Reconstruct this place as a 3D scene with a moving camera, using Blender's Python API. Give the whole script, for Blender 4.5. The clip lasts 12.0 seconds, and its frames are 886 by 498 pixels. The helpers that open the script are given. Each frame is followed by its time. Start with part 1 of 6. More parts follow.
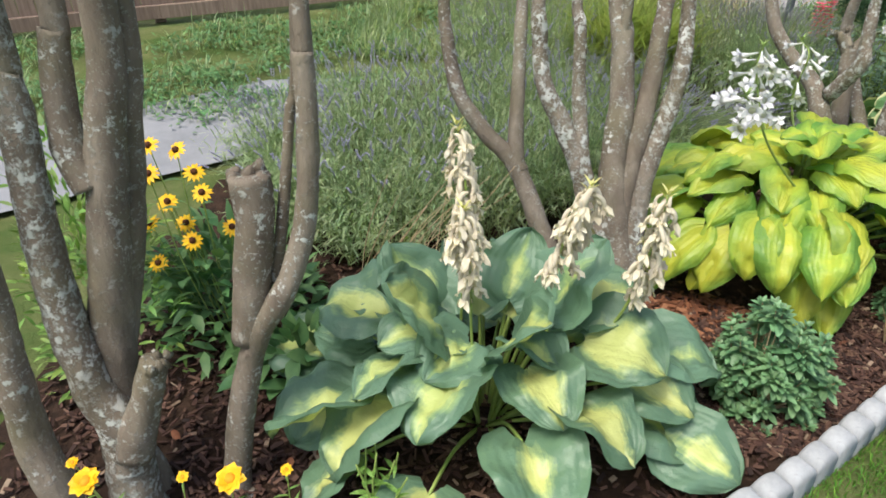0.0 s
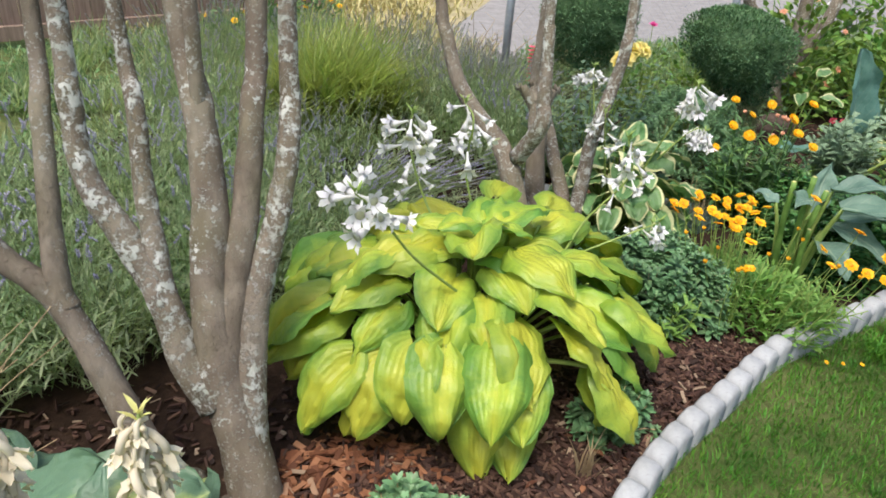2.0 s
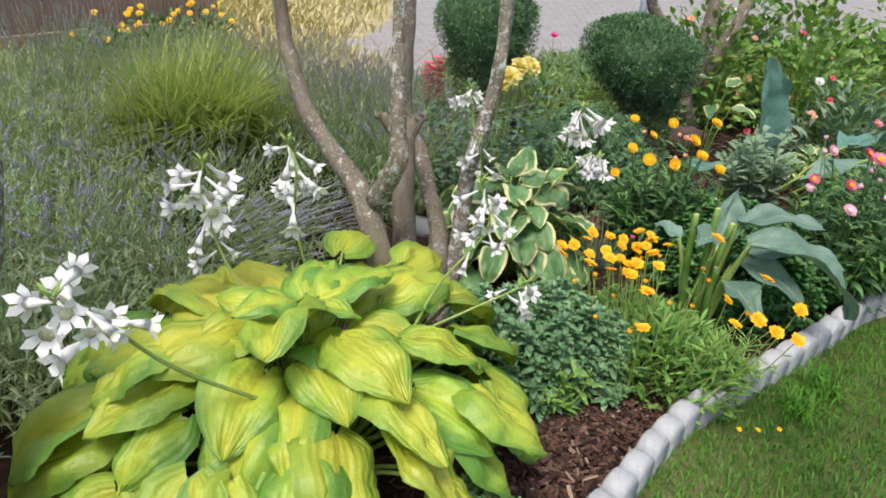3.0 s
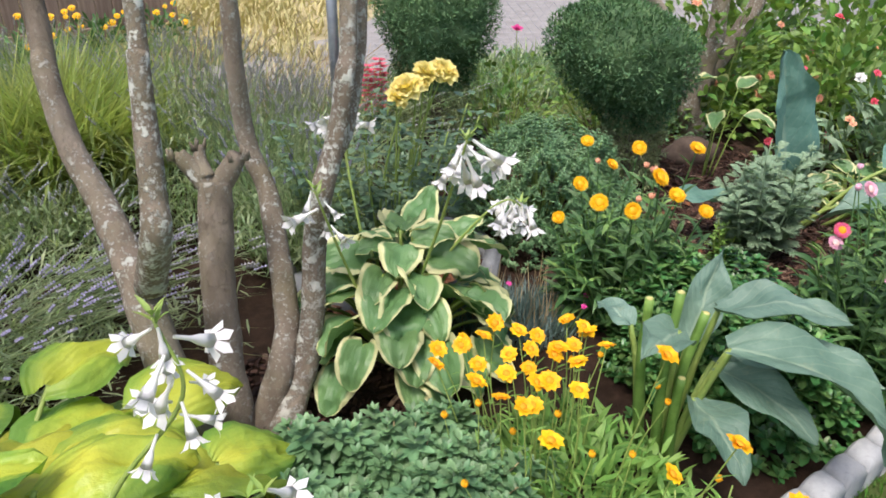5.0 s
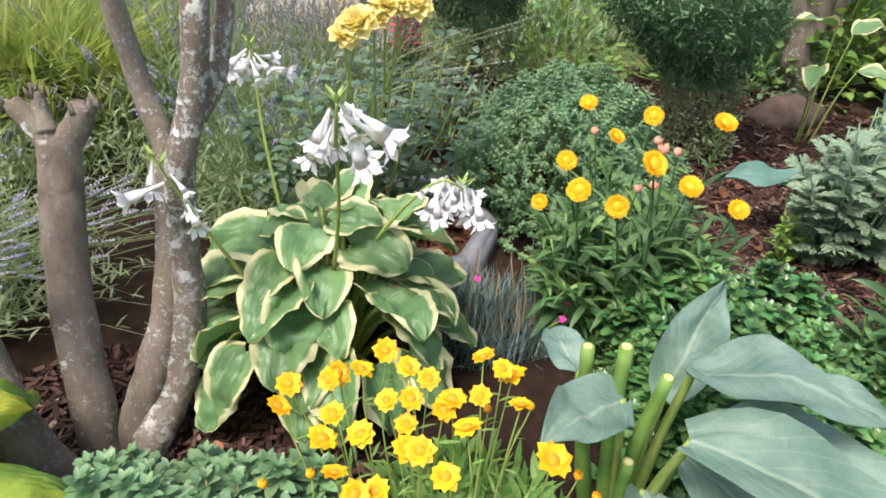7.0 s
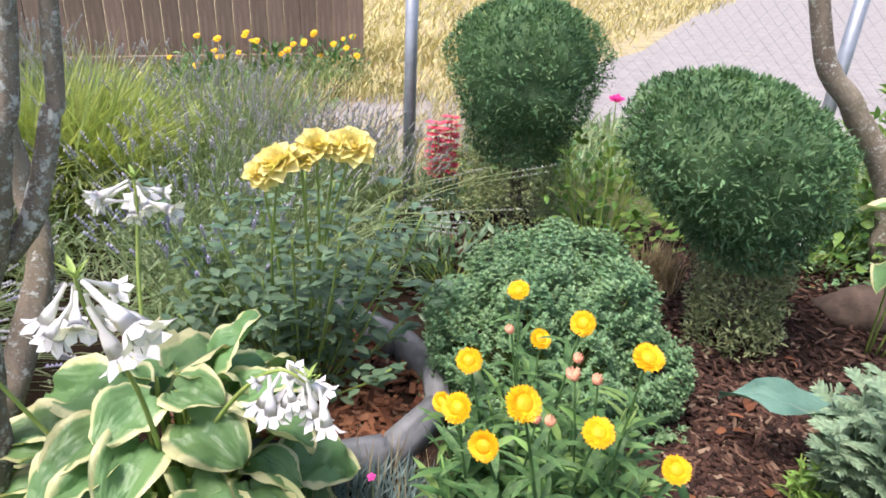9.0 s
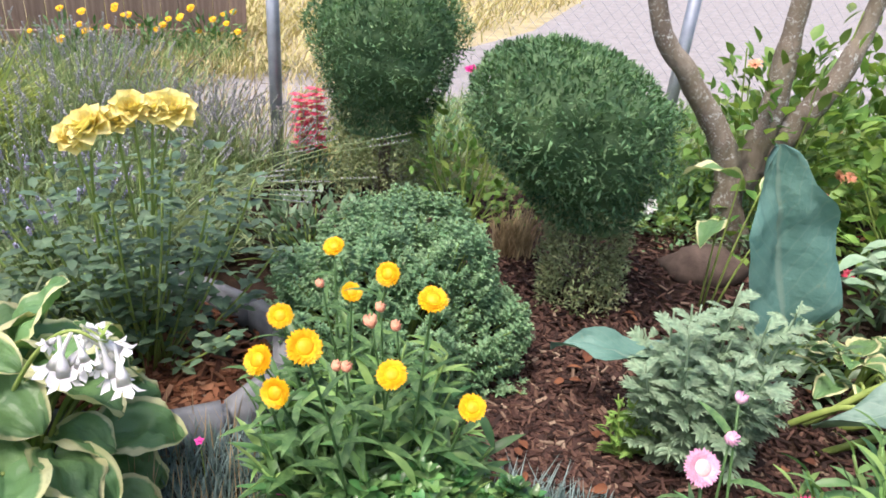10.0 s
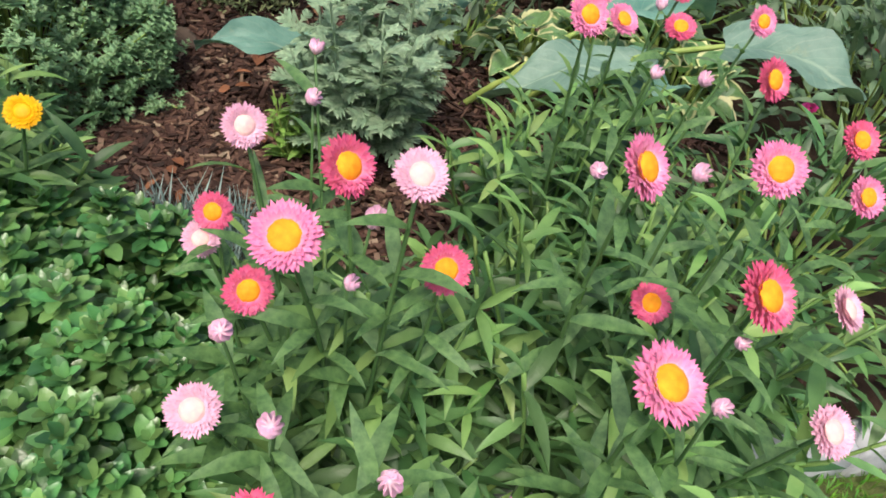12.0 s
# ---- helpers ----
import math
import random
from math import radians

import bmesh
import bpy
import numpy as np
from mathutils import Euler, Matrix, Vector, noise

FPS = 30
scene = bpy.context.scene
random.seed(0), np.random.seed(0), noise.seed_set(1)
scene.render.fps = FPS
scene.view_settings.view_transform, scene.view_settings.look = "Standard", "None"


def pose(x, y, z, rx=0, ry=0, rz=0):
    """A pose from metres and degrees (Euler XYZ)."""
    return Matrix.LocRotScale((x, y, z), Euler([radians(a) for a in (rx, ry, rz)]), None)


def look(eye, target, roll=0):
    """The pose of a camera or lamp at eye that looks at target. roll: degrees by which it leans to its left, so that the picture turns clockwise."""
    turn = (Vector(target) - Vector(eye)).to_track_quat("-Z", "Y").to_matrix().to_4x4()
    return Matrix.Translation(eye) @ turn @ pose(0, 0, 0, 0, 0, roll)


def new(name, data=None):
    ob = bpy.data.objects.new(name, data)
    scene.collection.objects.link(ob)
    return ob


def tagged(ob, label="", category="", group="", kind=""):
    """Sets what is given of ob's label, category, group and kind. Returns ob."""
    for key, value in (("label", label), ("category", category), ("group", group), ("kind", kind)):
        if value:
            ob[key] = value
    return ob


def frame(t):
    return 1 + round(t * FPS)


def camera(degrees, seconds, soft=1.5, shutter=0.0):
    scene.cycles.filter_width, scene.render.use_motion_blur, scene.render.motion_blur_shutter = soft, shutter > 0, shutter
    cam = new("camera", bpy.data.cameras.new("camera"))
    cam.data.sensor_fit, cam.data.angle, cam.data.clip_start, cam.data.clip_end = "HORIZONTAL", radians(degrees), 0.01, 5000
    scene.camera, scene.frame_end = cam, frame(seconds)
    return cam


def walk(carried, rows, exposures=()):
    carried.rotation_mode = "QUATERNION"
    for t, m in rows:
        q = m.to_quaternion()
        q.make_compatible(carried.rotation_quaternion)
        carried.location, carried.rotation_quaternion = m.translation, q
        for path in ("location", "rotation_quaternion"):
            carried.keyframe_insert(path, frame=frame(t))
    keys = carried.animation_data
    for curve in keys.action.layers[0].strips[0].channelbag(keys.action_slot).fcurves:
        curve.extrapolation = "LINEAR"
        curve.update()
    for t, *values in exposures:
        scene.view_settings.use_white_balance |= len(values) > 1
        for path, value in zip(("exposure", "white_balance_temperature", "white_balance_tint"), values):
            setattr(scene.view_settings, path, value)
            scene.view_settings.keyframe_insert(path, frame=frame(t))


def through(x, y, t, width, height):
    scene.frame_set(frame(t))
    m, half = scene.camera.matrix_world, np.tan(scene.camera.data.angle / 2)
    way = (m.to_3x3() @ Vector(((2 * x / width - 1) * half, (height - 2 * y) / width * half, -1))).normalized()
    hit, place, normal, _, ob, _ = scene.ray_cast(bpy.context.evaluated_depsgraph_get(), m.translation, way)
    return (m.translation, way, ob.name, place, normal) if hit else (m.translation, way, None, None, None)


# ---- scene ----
cam = camera(66.3, 12.0, soft=1.7)
PATH = [
    (0, (0.15, 0.048, 1.524), (0.069, 1.745, 0.468), -0.3),
    (0.5, (0.244, 0.143, 1.509), (0.355, 1.851, 0.474), 1.1),
    (1, (0.455, 0.304, 1.494), (0.641, 2.027, 0.495), 4.0),
    (1.5, (0.636, 0.484, 1.484), (0.939, 2.196, 0.496), 3.7),
    (2, (0.804, 0.716, 1.454), (1.276, 2.403, 0.488), 3.8),
    (2.5, (0.99, 0.899, 1.453), (1.596, 2.545, 0.494), 3.3),
    (3, (1.232, 1.065, 1.412), (1.855, 2.721, 0.479), 3.5),
    (3.5, (1.411, 1.197, 1.385), (2.025, 2.853, 0.445), 3.4),
    (3.7, (1.476, 1.272, 1.361), (2.108, 2.925, 0.429), 3.8),
    (5.3, (2.069, 1.719, 1.282), (2.515, 3.419, 0.328), 0.4),
    (5.5, (2.114, 1.746, 1.28), (2.516, 3.455, 0.322), 0.0),
    (6, (2.248, 1.86, 1.249), (2.581, 3.581, 0.286), 0.4),
    (6.5, (2.367, 1.96, 1.216), (2.659, 3.615, 0.131), 1.1),
    (6.7, (2.423, 1.977, 1.186), (2.654, 3.628, 0.08), 0.1),
    (8.3, (2.837, 2.249, 1.179), (2.761, 3.959, 0.145), 3.4),
    (8.5, (2.88, 2.298, 1.182), (2.769, 4.039, 0.204), 3.4),
    (9, (2.968, 2.337, 1.201), (2.771, 4.136, 0.349), 2.7),
    (9.5, (3.07, 2.323, 1.201), (2.906, 4.125, 0.349), 3.2),
    (10, (3.165, 2.305, 1.173), (3.221, 4.101, 0.294), 4.5),
    (10.5, (3.24, 2.318, 1.13), (3.568, 3.991, 0.085), 5.4),
    (11, (3.294, 2.35, 1.084), (3.805, 3.884, -0.093), 7.5),
    (11.5, (3.351, 2.374, 1.041), (3.99, 3.696, -0.317), 11.0),
    (12, (3.452, 2.35, 1.027), (4.124, 3.591, -0.39), 12.5),
]
walk(cam, [(t, look(eye, target, roll)) for t, eye, target, roll in PATH], [(0.0, 0.95, 6500, 7), (1.0, 0.93, 6500, 7), (2.5, 0.84, 6500, 10), (3.5, 0.80, 6500, 10), (6.0, 1.10, 6500, 16), (8.5, 1.36, 6500, 18), (10.0, 1.34, 6500, 18), (10.5, 1.22, 6500, 19), (11.0, 1.26, 6500, 19), (12.0, 0.97, 6800, 9)])

# ---- light: a bright veiled sky, the sun high behind the bed ----
world = bpy.data.worlds.new("sky")
scene.world = world
world.use_nodes = True
wn = world.node_tree.nodes
sky = wn.new("ShaderNodeTexSky")
sky.sky_type = "NISHITA"
sky.sun_disc = False
sky.sun_elevation = radians(66)
sky.sun_rotation = radians(221)
sky.air_density = 1.0
sky.dust_density = 4.0
wn["Background"].inputs["Strength"].default_value = 0.12
world.node_tree.links.new(sky.outputs[0], wn["Background"].inputs["Color"])
sun = new("sun", bpy.data.lights.new("sun", "SUN"))
sun.data.energy = 1.9
sun.data.angle = radians(20)
sun.data.color = (1.0, 0.95, 0.86)
sun.matrix_world = look((-1.75, -1.15, 11), (1.5, 2.5, 0))

RND = random.Random(7)


# ---- materials ----
class Nodes:
    """A short way to write node materials."""

    def __init__(self, name):
        self.mat = bpy.data.materials.new(name)
        self.mat.use_nodes = True
        self.tree = self.mat.node_tree
        self.bsdf = self.tree.nodes["Principled BSDF"]
        self.out = self.tree.nodes["Material Output"]

    def add(self, kind, **values):
        n = self.tree.nodes.new("ShaderNode" + kind)
        for k, v in values.items():
            n.inputs[k.replace("_", " ")].default_value = v
        return n

    def link(self, a, b):
        self.tree.links.new(a, b)

    def noise(self, scale, detail=4, rough=0.6, coords="Object", distortion=0.0, stretch=None):
        tc = self.add("TexCoord")
        n = self.add("TexNoise", Scale=scale, Detail=detail, Roughness=rough, Distortion=distortion)
        if stretch:
            m = self.add("Mapping", Scale=stretch)
            self.link(tc.outputs[coords], m.inputs["Vector"])
            self.link(m.outputs[0], n.inputs["Vector"])
        else:
            self.link(tc.outputs[coords], n.inputs["Vector"])
        return n.outputs["Fac"]

    def ramp(self, fac, *stops):
        r = self.add("ValToRGB")
        el = r.color_ramp.elements
        while len(el) < len(stops):
            el.new(0.5)
        for e, (at, col) in zip(el, stops):
            e.position, e.color = at, (*col, 1)
        self.link(fac, r.inputs["Fac"])
        return r.outputs["Color"]

    def mix(self, fac, a, b, blend="MIX"):
        n = self.tree.nodes.new("ShaderNodeMix")
        n.data_type, n.blend_type = "RGBA", blend
        for s, v in ((n.inputs[0], fac), (n.inputs[6], a), (n.inputs[7], b)):
            if hasattr(v, "is_linked"):
                self.link(v, s)
            elif isinstance(v, tuple):
                s.default_value = (*v, 1)
            else:
                s.default_value = v
        return n.outputs[2]

    def math(self, op, a, b=0.0, clamp=False):
        n = self.tree.nodes.new("ShaderNodeMath")
        n.operation, n.use_clamp = op, clamp
        for s, v in zip(n.inputs, (a, b)):
            if hasattr(v, "is_linked"):
                self.link(v, s)
            else:
                s.default_value = v
        return n.outputs[0]

    def vary(self, col, island=True, amount=0.35, hue=0.03):
        """Differs from leaf to leaf in brightness and hue."""
        if island:
            f = self.add("NewGeometry").outputs["Random Per Island"]
        else:
            f = self.add("ObjectInfo").outputs["Random"]
        h = self.add("HueSaturation")
        self.link(col, h.inputs["Color"])
        self.link(self.math("ADD", self.math("MULTIPLY", f, amount), 1 - amount / 2), h.inputs["Value"])
        g = self.math("FRACT", self.math("MULTIPLY", f, 7.31))
        self.link(self.math("ADD", self.math("MULTIPLY", g, hue), 0.5 - hue / 2), h.inputs["Hue"])
        return h.outputs["Color"]

    def bump(self, fac, strength=0.3, distance=0.01):
        b = self.add("Bump", Strength=strength, Distance=distance)
        self.link(fac, b.inputs["Height"])
        self.link(b.outputs[0], self.bsdf.inputs["Normal"])
        return b.outputs[0]

    def finish(self, col, rough=0.6, spec=0.4, through=0.0, normal=None):
        self.link(col, self.bsdf.inputs["Base Color"])
        self.bsdf.inputs["Roughness"].default_value = rough
        self.bsdf.inputs["Specular IOR Level"].default_value = spec
        if through:
            tr = self.add("BsdfTranslucent")
            self.link(self.mix(1.0, col, (0.95, 1.0, 0.55), "MULTIPLY"), tr.inputs["Color"])
            mx = self.add("MixShader", Fac=through)
            self.link(self.bsdf.outputs[0], mx.inputs[1])
            self.link(tr.outputs[0], mx.inputs[2])
            self.link(mx.outputs[0], self.out.inputs["Surface"])
        return self.mat


def leafy(name, dark, light, scale=14, rough=0.5, spec=0.4, through=0.3, amount=0.45, hue=0.035):
    n = Nodes(name)
    col = n.ramp(n.noise(scale), (0.3, dark), (0.7, light))
    n.bump(n.noise(160, 3), 0.25, 0.004)
    return n.finish(n.vary(col, True, amount, hue), rough, spec, through)


def plain(name, dark, light, scale=30, rough=0.6, spec=0.4, through=0.0, bump=0.2, amount=0.2):
    n = Nodes(name)
    col = n.ramp(n.noise(scale), (0.3, dark), (0.7, light))
    n.bump(n.noise(scale * 5, 3), bump, 0.004)
    return n.finish(n.vary(col, True, amount, 0.015), rough, spec, through)


def patterned_leaf(name, heart, between, rim, mode, rough=0.38):
    """A large leaf coloured by its own shape: u runs along it, v across."""
    n = Nodes(name)
    tc = n.add("TexCoord")
    sep = n.add("SeparateXYZ")
    n.link(tc.outputs["UV"], sep.inputs[0])
    v, u = sep.outputs["X"], sep.outputs["Y"]
    side = n.math("MULTIPLY", n.math("ABSOLUTE", n.math("SUBTRACT", v, 0.5)), 2.0)
    rnd = n.add("ObjectInfo").outputs["Random"]
    wob = n.math("MULTIPLY", n.math("SUBTRACT", n.noise(9, 4, 0.65, distortion=0.6), 0.5), 0.9 if mode == "heart" else (1.1 if mode == "gold" else 0.35))
    # streaks that follow the veins from the midrib outwards
    vein = n.math("ADD", n.math("MULTIPLY", v, 1.6), n.math("MULTIPLY", u, 0.35))
    comb = n.add("CombineXYZ")
    n.link(vein, comb.inputs[0])
    n.link(rnd, comb.inputs[1])
    st = n.add("TexNoise", Scale=16.0, Detail=3.0, Roughness=0.7)
    n.link(comb.outputs[0], st.inputs["Vector"])
    wob = n.math("ADD", wob, n.math("MULTIPLY", n.math("SUBTRACT", st.outputs["Fac"], 0.5), 0.30 if mode == "heart" else (0.05 if mode == "gold" else 0.05)))
    if mode == "rim":
        tip = n.math("MULTIPLY", n.math("POWER", u, 7.0), 0.8)
        edge = n.math("MAXIMUM", side, tip)
        f = n.math("ADD", edge, wob)
        col = n.ramp(f, (0.0, heart), (0.55, between), (0.74, between), (0.83, rim))
    elif mode == "heart":
        f = n.math("ADD", n.math("ADD", side, wob), n.math("MULTIPLY", n.math("ABSOLUTE", n.math("SUBTRACT", u, 0.45)), 0.55))
        f = n.math("ADD", f, n.math("MULTIPLY", n.math("SUBTRACT", rnd, 0.42), 0.45))
        col = n.ramp(f, (0.26, heart), (0.42, between), (0.56, rim))
    else:
        f = n.math("ADD", n.math("ADD", n.math("MULTIPLY", side, 0.75), wob), n.math("MULTIPLY", n.math("SUBTRACT", rnd, 0.5), 0.55))
        col = n.ramp(f, (0.12, heart), (0.46, between), (0.82, rim))
    col = n.mix(n.math("MULTIPLY", n.noise(55, 4), 0.16), col, (0.25, 0.3, 0.08))
    col = n.vary(col, False, 0.3, 0.02)
    # midrib and side veins in fine relief
    w = n.math("SINE", n.math("MULTIPLY", side, 34.0))
    n.bump(n.math("ADD", n.math("MULTIPLY", w, 0.26 if mode == "gold" else (0.24 if mode == "heart" else 0.14)), n.math("MULTIPLY", n.noise(30, 5), 2.8)), 0.5 if mode == "gold" else 0.42, 0.005)
    return n.finish(col, rough, 0.45, 0.28)


M_GOLD = patterned_leaf("gold_hosta_leaf", (0.52, 0.56, 0.06), (0.34, 0.47, 0.055), (0.12, 0.27, 0.04), "gold")
M_BLUE = patterned_leaf("blue_hosta_leaf", (0.60, 0.66, 0.24), (0.30, 0.42, 0.20), (0.125, 0.23, 0.155), "heart")
M_RIM = patterned_leaf("edged_hosta_leaf", (0.11, 0.24, 0.10), (0.14, 0.28, 0.11), (0.66, 0.66, 0.36), "rim")


def veined_leaf(name, dark, light, rib):
    """A broad leaf with a pale midrib, slanting side veins and blotches."""
    n = Nodes(name)
    tc = n.add("TexCoord")
    sep = n.add("SeparateXYZ")
    n.link(tc.outputs["UV"], sep.inputs[0])
    v, u = sep.outputs["X"], sep.outputs["Y"]
    side = n.math("MULTIPLY", n.math("ABSOLUTE", n.math("SUBTRACT", v, 0.5)), 2.0)
    col = n.ramp(n.noise(9, 6, 0.65), (0.3, dark), (0.7, light))
    slant = n.math("SINE", n.math("MULTIPLY", n.math("SUBTRACT", n.math("MULTIPLY", side, 0.35), u), 60.0))
    lines = n.ramp(slant, (0.86, (0, 0, 0)), (0.98, (1, 1, 1)))
    col = n.mix(n.math("MULTIPLY", lines, 0.22), col, rib)
    mid = n.ramp(side, (0.03, (1, 1, 1)), (0.09, (0, 0, 0)))
    col = n.mix(n.math("MULTIPLY", mid, 0.75), col, rib)
    col = n.mix(n.math("MULTIPLY", n.ramp(n.noise(24, 5, 0.7), (0.6, (0, 0, 0)), (0.72, (1, 1, 1))), 0.3), col, (0.30, 0.30, 0.16))
    n.bump(n.math("ADD", n.math("MULTIPLY", slant, 0.08), n.math("MULTIPLY", n.noise(30, 5), 2.0)), 0.45, 0.006)
    return n.finish(n.vary(col, False, 0.25, 0.02), 0.5, 0.4, 0.2)


M_GREY = veined_leaf("grey_green_large_leaf", (0.092, 0.175, 0.135), (0.178, 0.282, 0.222), (0.27, 0.36, 0.27))
M_TEAL = veined_leaf("blue_green_large_leaf", (0.07, 0.18, 0.15), (0.15, 0.285, 0.23), (0.22, 0.32, 0.25))
M_PETIOLE = leafy("leaf_stalk", (0.2, 0.32, 0.07), (0.32, 0.42, 0.12), 20, 0.45, 0.4, 0.15, 0.25)
M_SHRUB = leafy("small_shrub_leaf", (0.09, 0.19, 0.085), (0.20, 0.35, 0.17), 10, 0.4, 0.45, 0.25, 0.6)
M_COVER = leafy("ground_cover_leaf", (0.04, 0.12, 0.04), (0.155, 0.33, 0.10), 9, 0.24, 0.5, 0.25, 0.9, 0.06)
M_TOPIARY = leafy("clipped_conifer_leaf", (0.042, 0.11, 0.05), (0.165, 0.285, 0.135), 11, 0.7, 0.25, 0.25, 0.85, 0.05)
M_TOPSTEM = leafy("clipped_conifer_inner_leaf", (0.17, 0.23, 0.105), (0.37, 0.41, 0.21), 8, 0.6, 0.3, 0.2, 0.7, 0.05)
M_MOUND = leafy("mound_leaf", (0.10, 0.22, 0.105), (0.265, 0.415, 0.22), 9, 0.5, 0.35, 0.25, 0.7)
M_LAV = leafy("lavender_leaf", (0.21, 0.32, 0.15), (0.50, 0.57, 0.36), 4, 0.6, 0.3, 0.5, 0.6, 0.05)
M_LAVFL = plain("lavender_blossom", (0.30, 0.28, 0.46), (0.52, 0.49, 0.66), 40, 0.7, 0.2, 0.2, amount=0.5)
M_LAVDRY = plain("lavender_grey_spike", (0.30, 0.30, 0.33), (0.5, 0.49, 0.52), 40, 0.8, 0.2, 0.1, amount=0.5)
M_BLADE = leafy("ornamental_grass_blade", (0.28, 0.38, 0.10), (0.56, 0.60, 0.25), 6, 0.5, 0.3, 0.5, 0.5)
M_STRAW = leafy("strawflower_leaf", (0.035, 0.105, 0.036), (0.135, 0.262, 0.09), 7, 0.42, 0.45, 0.3, 0.9)
M_STRAWTIP = leafy("strawflower_young_leaf", (0.12, 0.26, 0.07), (0.30, 0.46, 0.15), 9, 0.42, 0.45, 0.32, 0.6)
M_COR = leafy("coreopsis_leaf", (0.09, 0.22, 0.04), (0.24, 0.42, 0.10), 10, 0.5, 0.4, 0.3, 0.6)
M_SILVER = leafy("silver_leaf", (0.16, 0.26, 0.16), (0.31, 0.42, 0.28), 10, 0.6, 0.3, 0.25, 0.5)
M_BUSH = leafy("bright_bush_leaf", (0.085, 0.195, 0.04), (0.27, 0.41, 0.10), 8, 0.45, 0.4, 0.35, 0.7, 0.05)
M_ROSELEAF = leafy("rose_leaf", (0.08, 0.155, 0.08), (0.20, 0.295, 0.18), 9, 0.42, 0.4, 0.25, 0.6)
M_SUSANLEAF = leafy("coneflower_leaf", (0.06, 0.15, 0.06), (0.15, 0.27, 0.10), 9, 0.5, 0.3, 0.25, 0.6)
M_DIANTHUS = leafy("blue_grey_tuft_leaf", (0.12, 0.20, 0.19), (0.25, 0.34, 0.33), 10, 0.6, 0.3, 0.2, 0.6)
M_DRY = plain("dry_stalk", (0.33, 0.24, 0.13), (0.58, 0.46, 0.28), 20, 0.8, 0.2, 0.1, amount=0.6)
M_CREAM = plain("faded_blossom", (0.66, 0.57, 0.42), (0.86, 0.80, 0.68), 22, 0.8, 0.2, 0.3, amount=0.35)
M_CREAMGREEN = plain("faded_blossom_base", (0.55, 0.52, 0.18), (0.72, 0.70, 0.34), 30, 0.7, 0.2, 0.25, amount=0.4)
M_WHITE = plain("white_blossom", (0.74, 0.72, 0.80), (0.88, 0.87, 0.90), 25, 0.55, 0.3, 0.3, amount=0.12)
M_YELLOW = plain("yellow_petal", (0.80, 0.42, 0.007), (0.88, 0.545, 0.017), 40, 0.5, 0.3, 0.2, amount=0.2)
M_GOLDPET = plain("golden_petal", (0.79, 0.37, 0.006), (0.865, 0.485, 0.012), 40, 0.5, 0.3, 0.2, amount=0.25)
M_ORANGE = plain("orange_disc", (0.72, 0.22, 0.01), (0.86, 0.36, 0.02), 90, 0.7, 0.2, amount=0.3)
M_BROWN = plain("dark_disc", (0.05, 0.018, 0.008), (0.12, 0.05, 0.02), 90, 0.8, 0.2)


def bract(name, *stops):
    """Papery bracts that change colour from their foot to their tip."""
    n = Nodes(name)
    sep = n.add("SeparateXYZ")
    n.link(n.add("TexCoord").outputs["UV"], sep.inputs[0])
    col = n.ramp(n.math("ADD", sep.outputs["Y"], n.math("MULTIPLY", n.math("SUBTRACT", n.noise(90, 3), 0.5), 0.3)), *stops)
    n.bump(n.noise(220, 3), 0.2, 0.002)
    return n.finish(n.vary(col, True, 0.2, 0.015), 0.42, 0.4, 0.2)


M_PINK = bract("pink_bract", (0.2, (0.86, 0.56, 0.62)), (0.6, (0.77, 0.29, 0.49)), (1.0, (0.70, 0.16, 0.36)))
M_PALE = bract("pale_pink_bract", (0.2, (0.78, 0.50, 0.60)), (0.7, (0.76, 0.45, 0.60)), (1.0, (0.72, 0.34, 0.52)))
M_ROSEPINK = bract("deep_pink_bract", (0.2, (0.84, 0.52, 0.56)), (0.55, (0.72, 0.17, 0.31)), (1.0, (0.64, 0.07, 0.19)))
M_PALEDISC = plain("pale_pink_centre", (0.70, 0.40, 0.42), (0.82, 0.58, 0.50), 90, 0.6, 0.3, 0.1, amount=0.2)
M_SALMON = plain("salmon_bud", (0.72, 0.28, 0.18), (0.82, 0.48, 0.30), 30, 0.5, 0.3, 0.2, amount=0.3)
M_ROSE = plain("yellow_rose_petal", (0.88, 0.72, 0.20), (0.94, 0.86, 0.46), 20, 0.5, 0.3, 0.3, amount=0.15)
M_RED = plain("red_petal", (0.62, 0.04, 0.09), (0.80, 0.16, 0.24), 40, 0.55, 0.3, 0.2, amount=0.4)
M_MAGENTA = plain("magenta_petal", (0.62, 0.03, 0.26), (0.76, 0.10, 0.40), 40, 0.55, 0.3, 0.2, amount=0.3)


